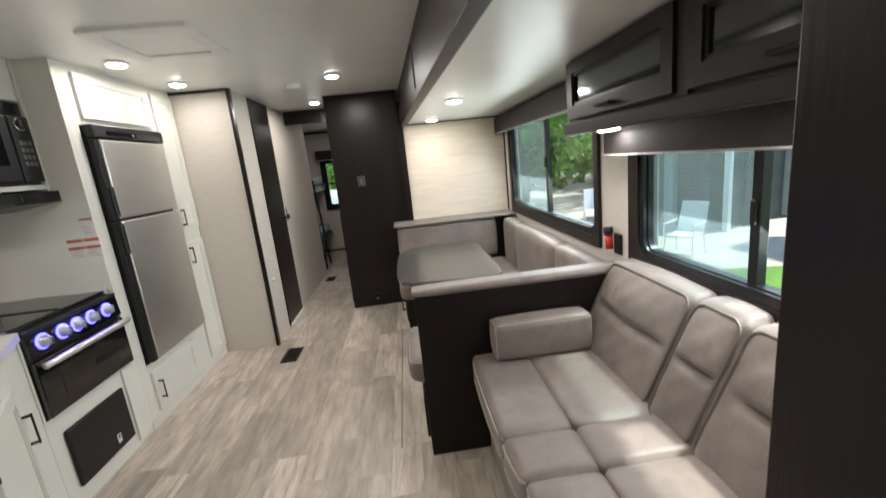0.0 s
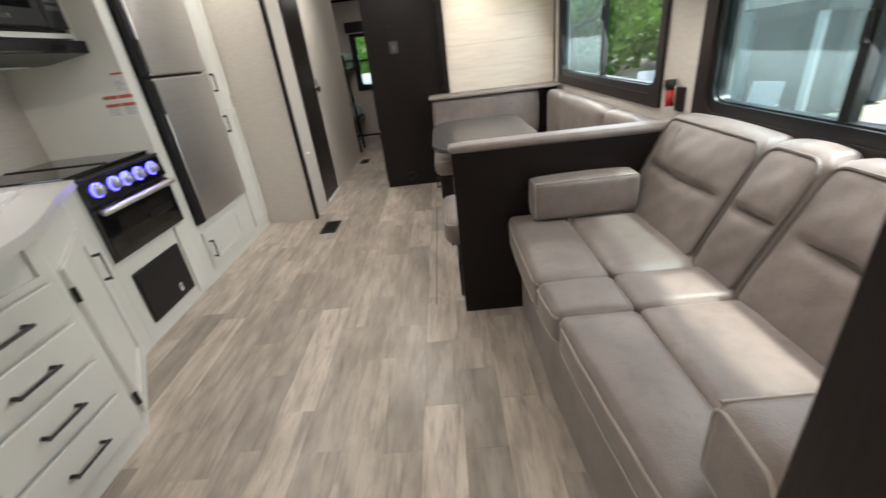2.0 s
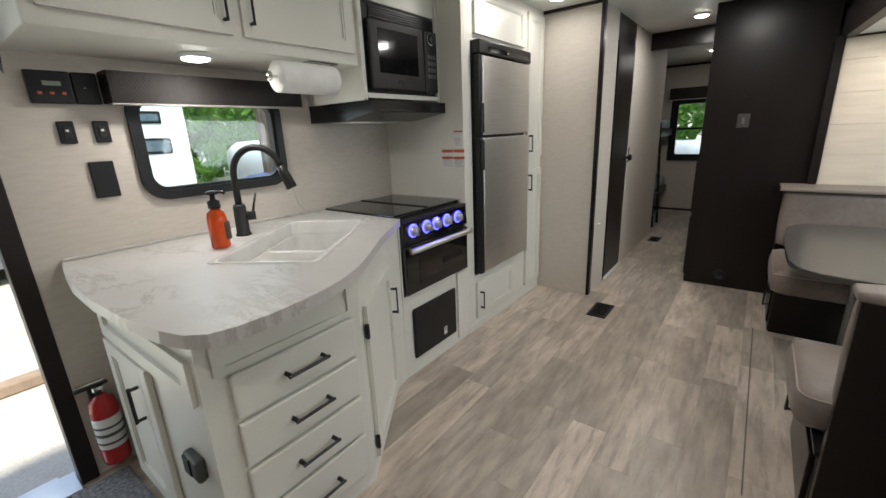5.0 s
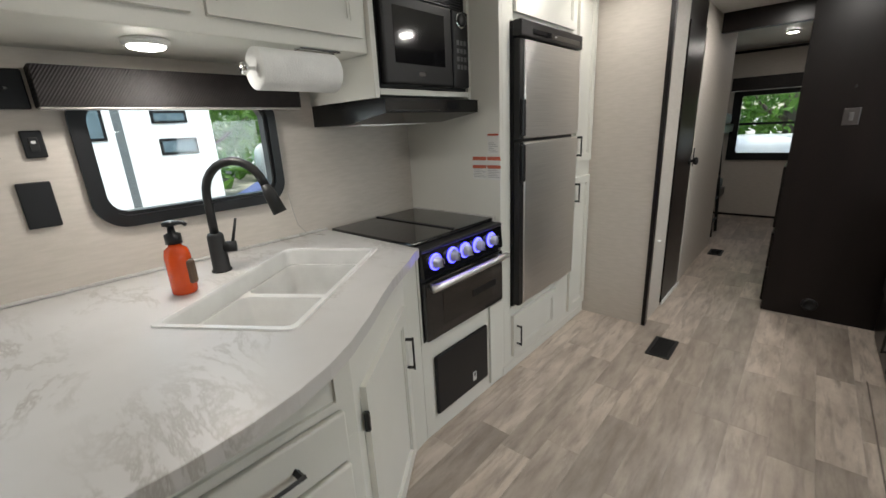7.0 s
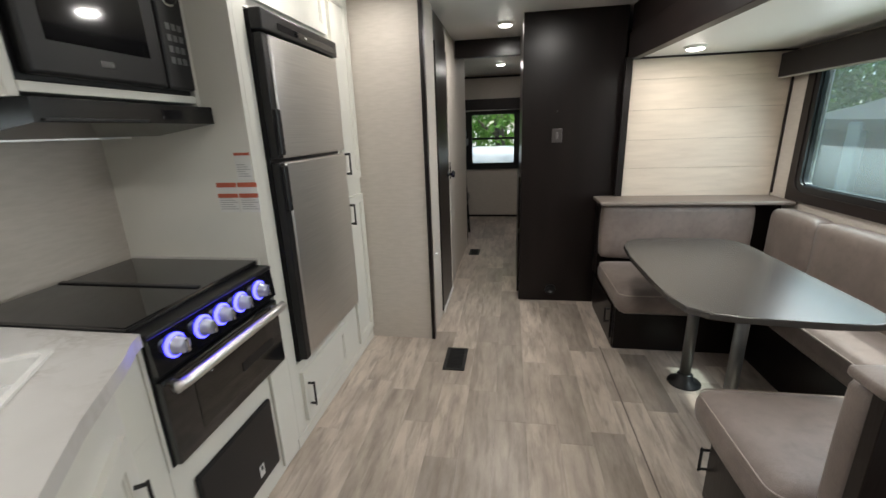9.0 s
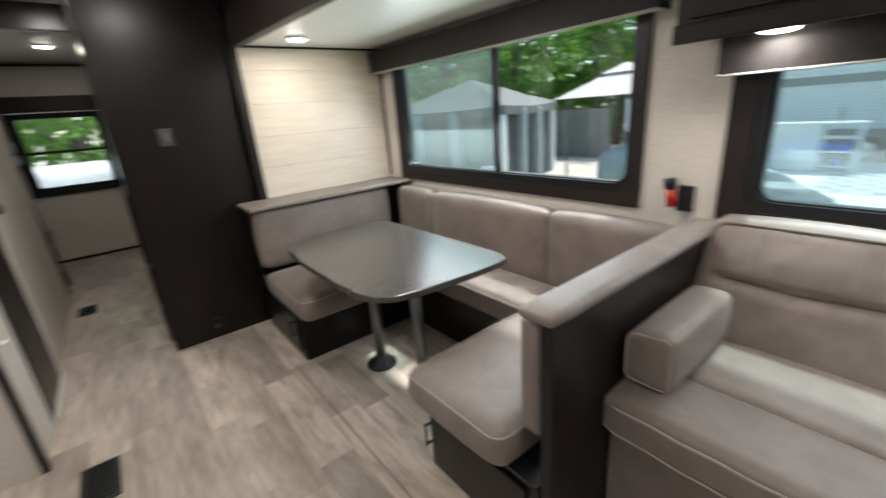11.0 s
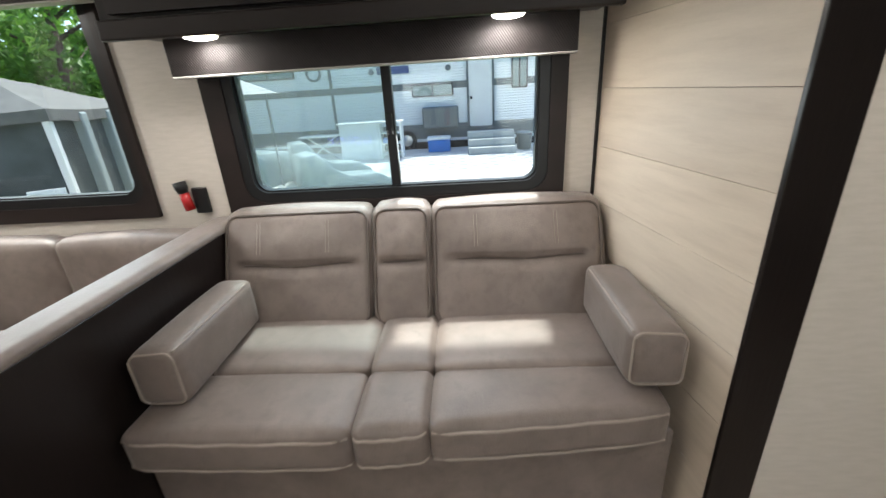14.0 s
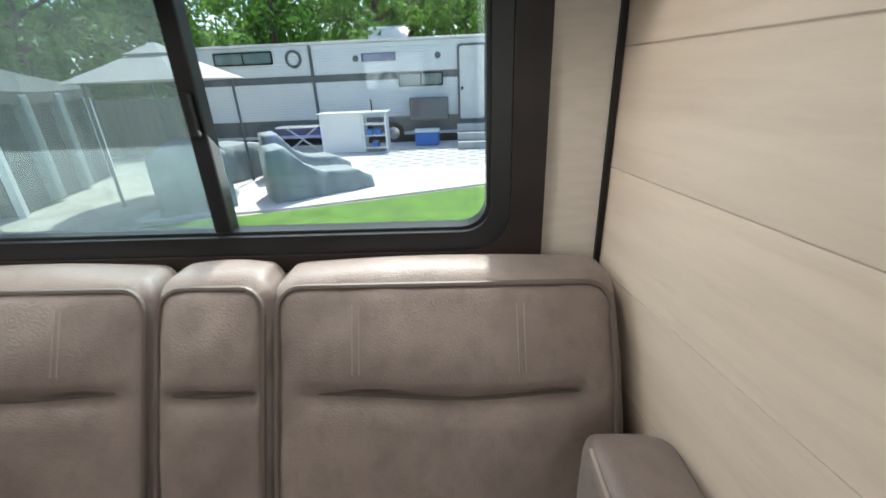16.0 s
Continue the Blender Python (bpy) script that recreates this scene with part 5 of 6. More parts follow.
part("lever", bx(EP[0] - 0.010, EP[0] + 0.010, EP[1] - 0.06, EP[1] + 0.02, EP[2] + 0.366, EP[2] + 0.374, 0.003), M_CHROME, ex)
part("nozzle", tube(B(), [(EP[0] + 0.015, EP[1], EP[2] + 0.33), (EP[0] + 0.045, EP[1] - 0.02, EP[2] + 0.335)], 0.008, n=8), M_BLACK, ex)
part("bracket", bx(EP[0] - 0.104, EP[0] - 0.0485, EP[1] - 0.02, EP[1] + 0.02, EP[2] + 0.05, EP[2] + 0.30), M_BLACK, ex)

keys = thing("key_bunch", (XL + 0.05, 0.80, 1.66), "bunch of keys hanging from a cabinet hook", "keys")
part("hook", tube(B(), [(XL + 0.10, 0.799, 1.70), (XL + 0.10, 0.785, 1.69), (XL + 0.10, 0.778, 1.67), (XL + 0.10, 0.788, 1.655)], 0.003, n=6), M_CHROME, keys)
part("ring", tube(B(), [(XL + 0.10 + 0.014 * math.cos(a), 0.784, 1.648 + 0.014 * math.sin(a)) for a in [2 * math.pi * k / 12 for k in range(12)]], 0.0015, True, 6), M_CHROME, keys)
for k in range(4):
    a = radians(-24 + 16 * k)
    b = bx(-0.006, 0.006, -0.001 + 0.003 * k, 0.001 + 0.003 * k, -0.060, 0.0, 0.0008, 1)
    box(b, -0.012, 0.012, -0.001 + 0.003 * k, 0.001 + 0.003 * k, -0.022, 0.0, 0.0008, 1)
    bmesh.ops.transform(b, matrix=Matrix.Translation((XL + 0.10, 0.780, 1.637)) @ Matrix.Rotation(a, 4, "Y"), verts=b.verts)
    part("key", b, M_CHROME if k % 2 else M_BLACKM, keys)

mt = thing("entry_mat", (-1.8, 0.45, 0), "dark grey speckled carpet mat by the entry door", "mat")
part("carpet", bx(XL + 0.06, -1.22, -0.40, 0.805, 0.001, 0.014, 0.004), M_CARPET, mt)

# ceiling fittings
vt = thing("ceiling_vent", (-0.95, 2.5, ZC), "white square ceiling vent with a raised frame", "vent")
part("frame", ring_frame(B(), rrect(-1.20, -0.72, 2.26, 2.76, 0.02, 3), rrect(-1.13, -0.79, 2.33, 2.69, 0.02, 3), lambda u, v, d: (u, v, d), ZC - 0.0005, ZC - 0.018), M_WHITE, vt)
part("cover", bx(-1.129, -0.791, 2.331, 2.689, ZC - 0.010, ZC - 0.0005), M_CEIL, vt)
sd = thing("smoke_detector", (-0.65, 3.8, ZC), "round white smoke detector on the ceiling", "detector")
part("case", lathe(B(), (-0.65, 3.8, ZC), [(0.06, 0), (0.060, -0.018), (0.045, -0.030), (0.02, -0.032)], 24), M_WHITE, sd, smooth=True)
tagged(part("ceiling_speaker", lathe(B(), (-0.75, 6.2, ZC), [(0.09, 0), (0.085, -0.01), (0.02, -0.012)], 24), M_LABEL), "round pale vent on the rear room ceiling", "vent")
hv_ = thing("header_latch", (0.27, 2.2, 1.98), "black strap latch on the header board", "latch")
part("strap", bx(fascia_x(2.6) - 0.020, fascia_x(2.6) - 0.013, 2.60, 2.615, 1.86, 2.08, 0.002), M_BLACK, hv_)

# bunk with ladder in the rear room
bk = thing("bunk_bed", (-1.7, 7.0, 0), "dark-framed bunk bed with a grey mattress in the rear room", "bed")
for z in (0.30, 1.15):
    part("bed_frame", bx(XL + 0.002, -1.27, 6.20, YE - 0.02, z, z + 0.10, 0.004), M_DARK, bk)
    part("mattress", cushion(B(), XL + 0.02, -1.29, 6.22, YE - 0.04, z + 0.10, z + 0.24, 0.04, 0.01), M_TARP, bk, "grey mattress", True)
part("post", bx(-1.30, -1.26, 6.17, 6.21, 0.0, 1.42), M_DARK, bk)
ld_ = thing("bunk_ladder", (-1.23, 6.6, 0), "black metal bunk ladder leaning on the bed", "ladder")
for y in (6.40, 6.72):
    part("rail", tube(B(), [(-1.17, y, 0.012), (-1.245, y, 1.34)], 0.016, n=8), M_BLACKM, ld_)
for k in range(5):
    z = 0.18 + 0.25 * k
    part("rung", tube(B(), [(-1.17 - 0.0565 * z, 6.40, z), (-1.17 - 0.0565 * z, 6.72, z)], 0.014, n=8), M_BLACKM, ld_)


# ---- outside ----
struct("ground", bx(-400, 400, -400, 400, GZ - 0.5, GZ), M_GRAVEL, "pale gravel and dirt campground ground", "ground")
struct("lawn", prism(B(), [(1.9, -30), (12.0, -30), (8.7, -0.16), (7.17, 3.78), (6.5, 6.0), (5.1, 6.3), (3.0, 7.0), (1.9, 7.3)], GZ, GZ + 0.02), M_GRASS, "bright green grass strip beside the trailer", "lawn")
pat = struct("pavement_patio", prism(B(), [(10.1, -12), (14.9, -12), (14.9, 6.6), (6.75, 6.3), (7.27, 3.85), (8.8, -0.10)], GZ, GZ + 0.04), M_CONC, "pale patio slab beside the neighbouring trailer", "patio")
rug = thing("patio_rug", (11.8, 2.0, GZ + 0.04), "pale patterned outdoor rug on the patio", "rug")
part("rug_base", bx(10.4, 13.4, -1.2, 3.4, GZ + 0.041, GZ + 0.048), mat("pale_rug", (0.55, 0.56, 0.55), 0.9), rug)
M_RUGG = mat("rug_grey", (0.30, 0.33, 0.34), 0.9)
for i in range(10):
    for j in range(15):
        if (i + j) % 2:
            part("rug_tile", bx(10.5 + i * 0.28, 10.74 + i * 0.28, -1.1 + j * 0.295, -0.85 + j * 0.295, GZ + 0.0482, GZ + 0.050), M_RUGG, rug)


# neighbouring travel trailer
TX = 14.9
nt_ = thing("neighbour_trailer", (TX + 1.2, 2, GZ), "white and grey travel trailer with corrugated siding and roof unit", "trailer")
T0, T1 = -7.0, 9.6
cor = B()
rows = [(0.35 + 0.085 * k) for k in range(32)]
for a, b_ in zip(rows, rows[1:]):
    q = [cor.verts.new((TX, T0, a)), cor.verts.new((TX, T1, a)), cor.verts.new((TX - 0.02, T1, b_ - 0.01)), cor.verts.new((TX - 0.02, T0, b_ - 0.01))]
    cor.faces.new(q)
    q2 = [q[3], q[2], cor.verts.new((TX, T1, b_)), cor.verts.new((TX, T0, b_))]
    cor.faces.new(q2)
part("siding", cor, M_SIDING, nt_)
part("body", bx(TX + 0.005, TX + 2.4, T0, T1, 0.25, 3.14, 0.03), M_SIDING, nt_)
part("roof", bx(TX - 0.06, TX + 2.45, T0 - 0.05, T1 + 0.05, 3.141, 3.22, 0.02), M_WHITE, nt_)
part("stripe", bx(TX - 0.028, TX - 0.021, T0, T1, 2.02, 2.24), M_GREYSIDE, nt_, "dark grey stripe")
part("stripe", bx(TX - 0.028, TX - 0.021, T0, T1, 0.36, 0.86), M_GREYSIDE, nt_, "dark grey lower band")
part("underframe", bx(TX + 0.02, TX + 2.3, T0 + 0.2, T1 - 0.2, -0.1, 0.24), M_BLACK, nt_)
part("slide_edge", bx(TX - 0.05, TX - 0.0285, 5.46, 5.56, 0.34, 3.13), M_GREYSIDE, nt_)
dn = part("door", bx(TX - 0.06, TX - 0.0285, -0.10, 0.72, 0.70, 2.92, 0.02), M_WHITE, nt_, "white entry door")
part("door_rim", ring_frame(B(), rrect(-0.16, 0.78, 0.64, 2.98, 0.12, 4), rrect(-0.09, 0.71, 0.71, 2.91, 0.08, 4), PXF, TX - 0.0285, TX - 0.075), M_GREYSIDE, dn)
part("door_handle", bx(TX - 0.09, TX - 0.061, 0.60, 0.68, 1.62, 1.72), M_BLACK, dn)
for y0, y1, z0, z1 in ((1.25, 2.70, 1.78, 2.20), (6.75, 8.70, 2.62, 3.02), (-1.3, -0.75, 1.9, 2.95)):
    w = part("window", ring_frame(B(), rrect(y0, y1, z0, z1, 0.06, 3), rrect(y0 + 0.05, y1 - 0.05, z0 + 0.05, z1 - 0.05, 0.04, 3), PXF, TX - 0.029, TX - 0.06), M_BLACK, nt_)
    part("pane", bx(TX - 0.045, TX - 0.040, y0 + 0.04, y1 - 0.04, z0 + 0.04, z1 - 0.04), mat("far_glass", (0.20, 0.27, 0.26), 0.1), w)
    part("mullion", bx(TX - 0.055, TX - 0.046, (y0 + y1) / 2 - 0.03, (y0 + y1) / 2 + 0.03, z0 + 0.04, z1 - 0.04), M_BLACK, w)
part("porthole", ring_frame(B(), rrect(5.80, 6.34, 2.48, 3.02, 0.268, 8), rrect(5.88, 6.26, 2.56, 2.94, 0.188, 8), PXF, TX - 0.0285, TX - 0.06), M_GREYSIDE, nt_, "round grey trim ring")
part("emblem", bx(TX - 0.034, TX - 0.0285, 2.75, 3.85, 2.58, 2.82, 0.02), M_NAVY, nt_, "blue-grey name emblem")
for y in (1.4, 4.05):
    part("marker_lamp", lathe(B(), (TX - 0.03, y, 2.68), [(0.10, 0), (0.08, -0.03), (0.02, -0.04)], 14, "x"), M_GREYSIDE, nt_)
part("griddle_lid", bx(TX - 0.55, TX - 0.10, 1.10, 2.35, 0.75, 1.45, 0.05), M_GREYSIDE, nt_, "dark fold-down outdoor kitchen lid")
for y in (3.0, 4.0):
    wh = part("wheel", lathe(B(), (TX - 0.05, y, GZ + 1.13), [(0.36, 0), (0.36, 0.22), (0.30, 0.24)], 20, "x"), M_BLACK, nt_)
    part("rim", lathe(B(), (TX - 0.07, y, GZ + 1.13), [(0.2, 0), (0.18, 0.018)], 16, "x"), M_CHROME, wh)
ac = part("roof_unit", bx(TX + 0.6, TX + 1.5, 2.45, 3.7, 3.221, 3.62, 0.08), M_WHITE, nt_, "white roof air conditioner")

nt_.location = (TX + 1.2, 2.08, GZ - 0.77)     # stands level with this trailer

# patio things
def steps(x, y):
    t = thing("entry_steps", (x, y, GZ), "grey plastic entry steps below the trailer door", "steps")
    for k in range(3):
        part("tread", bx(x - 0.3 * (3 - k), x, y - 0.75, y + 0.75, GZ + 0.04 + 0.22 * k, GZ + 0.04 + 0.22 * (k + 1) - 0.004, 0.015), mat("step_grey", (0.42, 0.44, 0.43), 0.7) if k == 0 else bpy.data.materials["step_grey"], t)


steps(13.75, 0.15)
tub = thing("patio_bin", (13.6, -0.95, GZ + 0.04), "grey round bin beside the entry steps", "bin")
part("shell", lathe(B(), (13.6, -0.95, GZ + 0.041), [(0.20, 0), (0.22, 0.02), (0.26, 0.50), (0.27, 0.52)], 18), M_GREYSIDE, tub, smooth=True)
part("lid", lathe(B(), (13.6, -0.95, GZ + 0.562), [(0.285, 0), (0.285, 0.03), (0.12, 0.06)], 18), M_TARP, tub, "paler lid", True)
co = thing("cooler", (14.0, 1.9, GZ + 0.05), "blue cooler with a white lid on the patio", "cooler")
part("tub", bx(13.8, 14.25, 1.50, 2.25, GZ + 0.051, GZ + 0.45, 0.03), M_BLUE, co)
part("lid", bx(13.78, 14.27, 1.48, 2.27, GZ + 0.451, GZ + 0.55, 0.03), M_WHITE, co)
oi = thing("outdoor_sink_stand", (13.2, 4.0, GZ + 0.04), "white outdoor kitchen stand with open shelves", "stand")
part("cupboard", bx(13.0, 13.5, 3.75, 5.0, GZ + 0.05, GZ + 1.15, 0.01), M_SIDING, oi)
part("top", bx(12.95, 13.55, 2.95, 5.05, GZ + 1.1505, GZ + 1.20, 0.01), M_WHITE, oi)
for y in (3.0, 3.68):
    part("upright", bx(13.0, 13.5, y, y + 0.06, GZ + 0.05, GZ + 1.15), M_SIDING, oi)
for z in (0.15, 0.5, 0.82):
    part("shelf", bx(13.0, 13.5, 3.061, 3.679, GZ + z, GZ + z + 0.03), M_SIDING, oi)
part("tap", tube(B(), [(13.3, 3.45, GZ + 1.2), (13.3, 3.45, GZ + 1.5), (13.2, 3.45, GZ + 1.52)], 0.02, n=6), M_BLACK, oi)
for k, (y, z) in enumerate(((3.2, 0.53), (3.45, 0.53), (3.3, 0.18))):
    tagged(part("storage_tub", bx(13.05, 13.35, y, y + 0.18, GZ + z + 0.001, GZ + z + 0.16, 0.01), M_BLUE), "small blue tub on the stand shelf", "tub")
wt_ = thing("folding_table", (13.6, 5.7, GZ + 0.04), "white folding table with crossed legs", "table")
part("top", bx(13.3, 13.9, 5.2, 6.5, GZ + 0.78, GZ + 0.82, 0.01), M_WHITE, wt_)
for a, b_ in ((5.3, 6.3), (6.3, 5.3)):
    part("leg", tube(B(), [(13.6, a, GZ + 0.042), (13.6, b_, GZ + 0.779)], 0.025, n=6), M_WHITE, wt_)


def covered(name, label, pts, zs, seed):
    """Draped cloth cover: heights along its length, sagging sides and folds down to the ground."""
    rg = random.Random(seed)
    t = thing(name, (pts[0][0], pts[0][1], GZ), label, "covered furniture", "covered furniture")
    b = B()
    a, c = Vector(pts[0]), Vector(pts[1])
    d = (c - a)
    nn = Vector((-d.y, d.x)).normalized()
    n, m = 18, 14
    half = pts[2][0]
    grid = []
    for i in range(n + 1):
        u = i / n
        f = u * (len(zs) - 1)
        k = min(int(f), len(zs) - 2)
        h = zs[k] + (zs[k + 1] - zs[k]) * (f - k)
        row = []
        for j in range(m + 1):
            v = -1 + 2 * j / m
            s = min(1.0, abs(v) / 0.55)
            drop = 0.0 if abs(v) < 0.55 else (abs(v) - 0.55) / 0.45
            fold = 0.045 * math.sin(u * 23 + v * 4 + seed) * drop + 0.03 * math.sin(u * 41 + seed * 2) * drop
            w = math.copysign(half * (0.85 * s + 0.20 * drop) + fold * 0.8, v) if v else 0.0
            z = h * (1 - drop) - 0.05 * (1 - s) * math.sin(u * math.pi) + rg.uniform(-0.008, 0.008)
            p = a + d * u + nn * w
            row.append(b.verts.new((p.x, p.y, GZ + 0.045 + max(0.0, z))))
        grid.append(row)
    for i in range(n):
        for j in range(m):
            b.faces.new((grid[i][j], grid[i + 1][j], grid[i + 1][j + 1], grid[i][j + 1]))
    b.faces.new(grid[0])
    b.faces.new(grid[-1][::-1])
    part("cover", b, M_TARP, t, smooth=True)


covered("covered_lounger", "grey cloth cover draped over a patio lounger", ((7.9, 4.45), (9.0, 2.85), (0.42, 0)), [0.95, 0.98, 0.62, 0.45, 0.42, 0.40, 0.22], 1)
covered("covered_lounger", "grey cloth cover draped over a second patio lounger", ((9.7, 5.3), (10.7, 3.7), (0.42, 0)), [1.0, 1.02, 0.62, 0.45, 0.42, 0.38, 0.2], 2)
covered("covered_grill", "grey cloth cover over a square grill cart", ((7.25, 6.15), (7.9, 5.15), (0.45, 0)), [0.95, 1.12, 1.18, 1.18, 1.15, 0.95], 3)
covered("covered_table", "dark grey cover over a patio table", ((9.4, 6.6), (10.6, 6.0), (0.6, 0)), [0.75, 0.8, 0.8, 0.8, 0.72], 4)


def gazebo(name, cx, cy, hw, hd, eave, peak, label, cloth):
    """Frame tent with a pitched canvas roof, valance, corner posts and side screens."""
    t = thing(name, (cx, cy, GZ), label, "gazebo")
    b = B()
    ring = [(cx - hw, cy - hd), (cx + hw, cy - hd), (cx + hw, cy + hd), (cx - hw, cy + hd)]
    N = 8
    lvls = []
    for s, z in ((1.05, eave), (0.66, eave + (peak - eave) * 0.34), (0.32, eave + (peak - eave) * 0.72), (0.24, eave + (peak - eave) * 0.76), (0.02, peak)):
        lv = []
        for k in range(4):
            (x0, y0), (x1, y1) = ring[k], ring[(k + 1) % 4]
            for j in range(N):
                f = j / N
                x, y = x0 + (x1 - x0) * f, y0 + (y1 - y0) * f
                lv.append(b.verts.new((cx + (x - cx) * s, cy + (y - cy) * s, GZ + z - 0.06 * math.sin(math.pi * f) * s)))
        lvls.append(lv)
    low = [b.verts.new((v.co.x, v.co.y, v.co.z - 0.22 + 0.015 * math.sin(i * 2.1))) for i, v in enumerate(lvls[0])]
    for r0, r1 in zip([low] + lvls, lvls):
        for k in range(len(r0)):
            b.faces.new((r0[k], r0[(k + 1) % len(r0)], r1[(k + 1) % len(r1)], r1[k]))
    b.faces.new(lvls[-1])
    part("canopy", b, cloth, t)
    for x, y in ring:
        part("post", bx(x - 0.06, x + 0.06, y - 0.06, y + 0.06, GZ + 0.001, GZ + eave - 0.03), M_SIDING, t)
    for k in range(4):
        (x0, y0), (x1, y1) = ring[k], ring[(k + 1) % 4]
        part("screen", prism(B(), [(x0 + (cx - x0) * 0.03, y0 + (cy - y0) * 0.03), (x1 + (cx - x1) * 0.03, y1 + (cy - y1) * 0.03), (x1 + (cx - x1) * 0.04, y1 + (cy - y1) * 0.04), (x0 + (cx - x0) * 0.04, y0 + (cy - y0) * 0.04)], GZ + 0.02, GZ + eave - 0.06), M_SCREENCLOTH, t, "dark mesh side curtain")
        for f in (0.30, 0.62):
            x, y = x0 + (x1 - x0) * f, y0 + (y1 - y0) * f
            part("curtain", bx(x - 0.13, x + 0.13, y - 0.13, y + 0.13, GZ + 0.05, GZ + eave - 0.1, 0.04), mat("pale_curtain", (0.30, 0.35, 0.35), 0.9) if "pale_curtain" not in bpy.data.materials else bpy.data.materials["pale_curtain"], t, "gathered pale curtain")
    return t


gaz = gazebo("gazebo", 8.49, 11.13, 1.85, 1.85, 2.17, 2.95, "grey canvas gazebo with dark mesh sides", M_CANVAS)
gaz.rotation_euler[2] = radians(18)


def umbrella_tent(cx, cy, eave, peak, r):
    t = thing("canopy_tent", (cx, cy, GZ), "beige canopy tent with a vented top on slim poles", "canopy")
    b = B()
    prof = [(r, eave), (r * 0.55, eave + (peak - eave) * 0.42), (r * 0.30, eave + (peak - eave) * 0.66), (r * 0.34, eave + (peak - eave) * 0.70), (0.05, peak)]
    rings = []
    for rr, z in prof:
        rings.append([b.verts.new((cx + rr * math.cos(math.pi / 4 + k * math.pi / 8) * (1 / max(abs(math.cos((k % 4 - 2) * math.pi / 8 + 0)), 0.7)) * 0.8, cy + rr * math.sin(math.pi / 4 + k * math.pi / 8) * 0.95, GZ + z)) for k in range(16)])
    for a, c in zip(rings, rings[1:]):
        for k in range(16):
            b.faces.new((a[k], a[(k + 1) % 16], c[(k + 1) % 16], c[k]))
    part("canopy", b, mat("beige_canvas", (0.52, 0.47, 0.44), 0.85, 0, (0.46, 0.42, 0.39), 3), t)
    for k in range(4):
        a = math.pi / 4 + k * math.pi / 2
        part("pole", tube(B(), [(cx + r * 0.82 * math.cos(a), cy + r * 0.82 * math.sin(a), GZ), (cx + r * 0.82 * math.cos(a), cy + r * 0.82 * math.sin(a), GZ + eave)], 0.03, n=6), M_GREYSIDE, t)


umbrella_tent(8.7, 6.45, 2.2, 2.85, 1.5)
fence = thing("privacy_fence", (16, 13, GZ), "weathered grey board fence behind the gazebo", "fence")
M_FENCE = mat("fence_board", (0.24, 0.23, 0.20), 0.9, 0, (0.17, 0.165, 0.145), 4, (1, 1, 0.2), per=0.12)
for k in range(34):
    part("slat", bx(14.0, 14.05, 9.8 + k * 0.3, 10.09 + k * 0.3, GZ + 0.001, GZ + 1.8, 0.01, 1), M_FENCE, fence)


def patio_chair(x, y, rot):
    t = thing("patio_chair", (x, y, GZ), "white sling patio chair on the gravel", "chair", "patio chairs")
    R = Matrix.Translation((x, y, GZ)) @ Matrix.Rotation(radians(rot), 4, "Z")
    def pp(name, bm, m):
        bmesh.ops.transform(bm, matrix=R, verts=bm.verts)
        part(name, bm, m, t)
    pp("seat", bx(-0.24, 0.24, -0.24, 0.24, 0.40, 0.42, 0.005), M_WHITE)
    b = bx(-0.24, 0.24, 0.22, 0.24, 0.42, 0.98, 0.005)
    for v in b.verts:
        v.co.y += (v.co.z - 0.42) * 0.35
    pp("backrest", b, M_WHITE)
    for sx in (-1, 1):
        for sy in (-1, 1):
            pp("leg", tube(B(), [(0.24 * sx, 0.22 * sy, 0.41), (0.27 * sx, 0.27 * sy, 0.0)], 0.013, n=6), M_WHITE)
        pp("armrest", tube(B(), [(0.27 * sx, -0.24, 0.41), (0.27 * sx, -0.24, 0.62), (0.27 * sx, 0.26, 0.64)], 0.014, n=6), M_WHITE)


patio_chair(5.3, 7.4, -60)
patio_chair(5.4, 11.4, -20)

# door side: other trailers, board, tarp, posts
sv = thing("white_trailer", (-11, 4, GZ), "large white travel trailer parked beyond the kitchen window", "trailer")
part("body", bx(-13.5, -9.6, -9.0, 4.35, 0.2, 3.3, 0.05), M_SIDING, sv)
part("skirt", bx(-13.4, -9.65, -8.8, 4.30, GZ + 0.3, 0.199), M_GREYSIDE, sv)
for y0, y1, z0, z1 in ((0.9, 2.6, 1.45, 2.0), (3.3, 3.9, 1.72, 1.95), (3.35, 4.0, 1.15, 1.45)):
    w = part("window", bx(-9.599, -9.58, y0, y1, z0, z1, 0.01), M_BLACK, sv)
    part("pane", bx(-9.5799, -9.575, y0 + 0.05, y1 - 0.05, z0 + 0.05, z1 - 0.05), mat("blue_glass", (0.12, 0.17, 0.2), 0.1), w)
part("stripe", bx(-9.599, -9.59, 2.72, 2.85, 0.25, 3.2), M_GREYSIDE, sv)
for y in (-1.5, -0.6):
    part("wheel", lathe(B(), (-9.62, y, GZ + 0.36), [(0.36, -0.2), (0.36, 0), (0.25, 0.02)], 20, "x"), M_BLACK, sv)
tagged(part("yellow_board", bx(-7.6, -5.4, 2.0, 3.2, GZ + 0.001, GZ + 1.25, 0.02), M_YELLOW), "pale yellow storage box outside the kitchen window", "box")
covered("covered_pile", "blue tarp over a pile outside the kitchen window", ((-6.6, 3.3), (-6.2, 5.0), (0.6, 0)), [1.25, 1.5, 1.58, 1.5, 1.25], 6)
bpy.data.objects["covered_pile"].children[0].data.materials[0] = M_NAVY
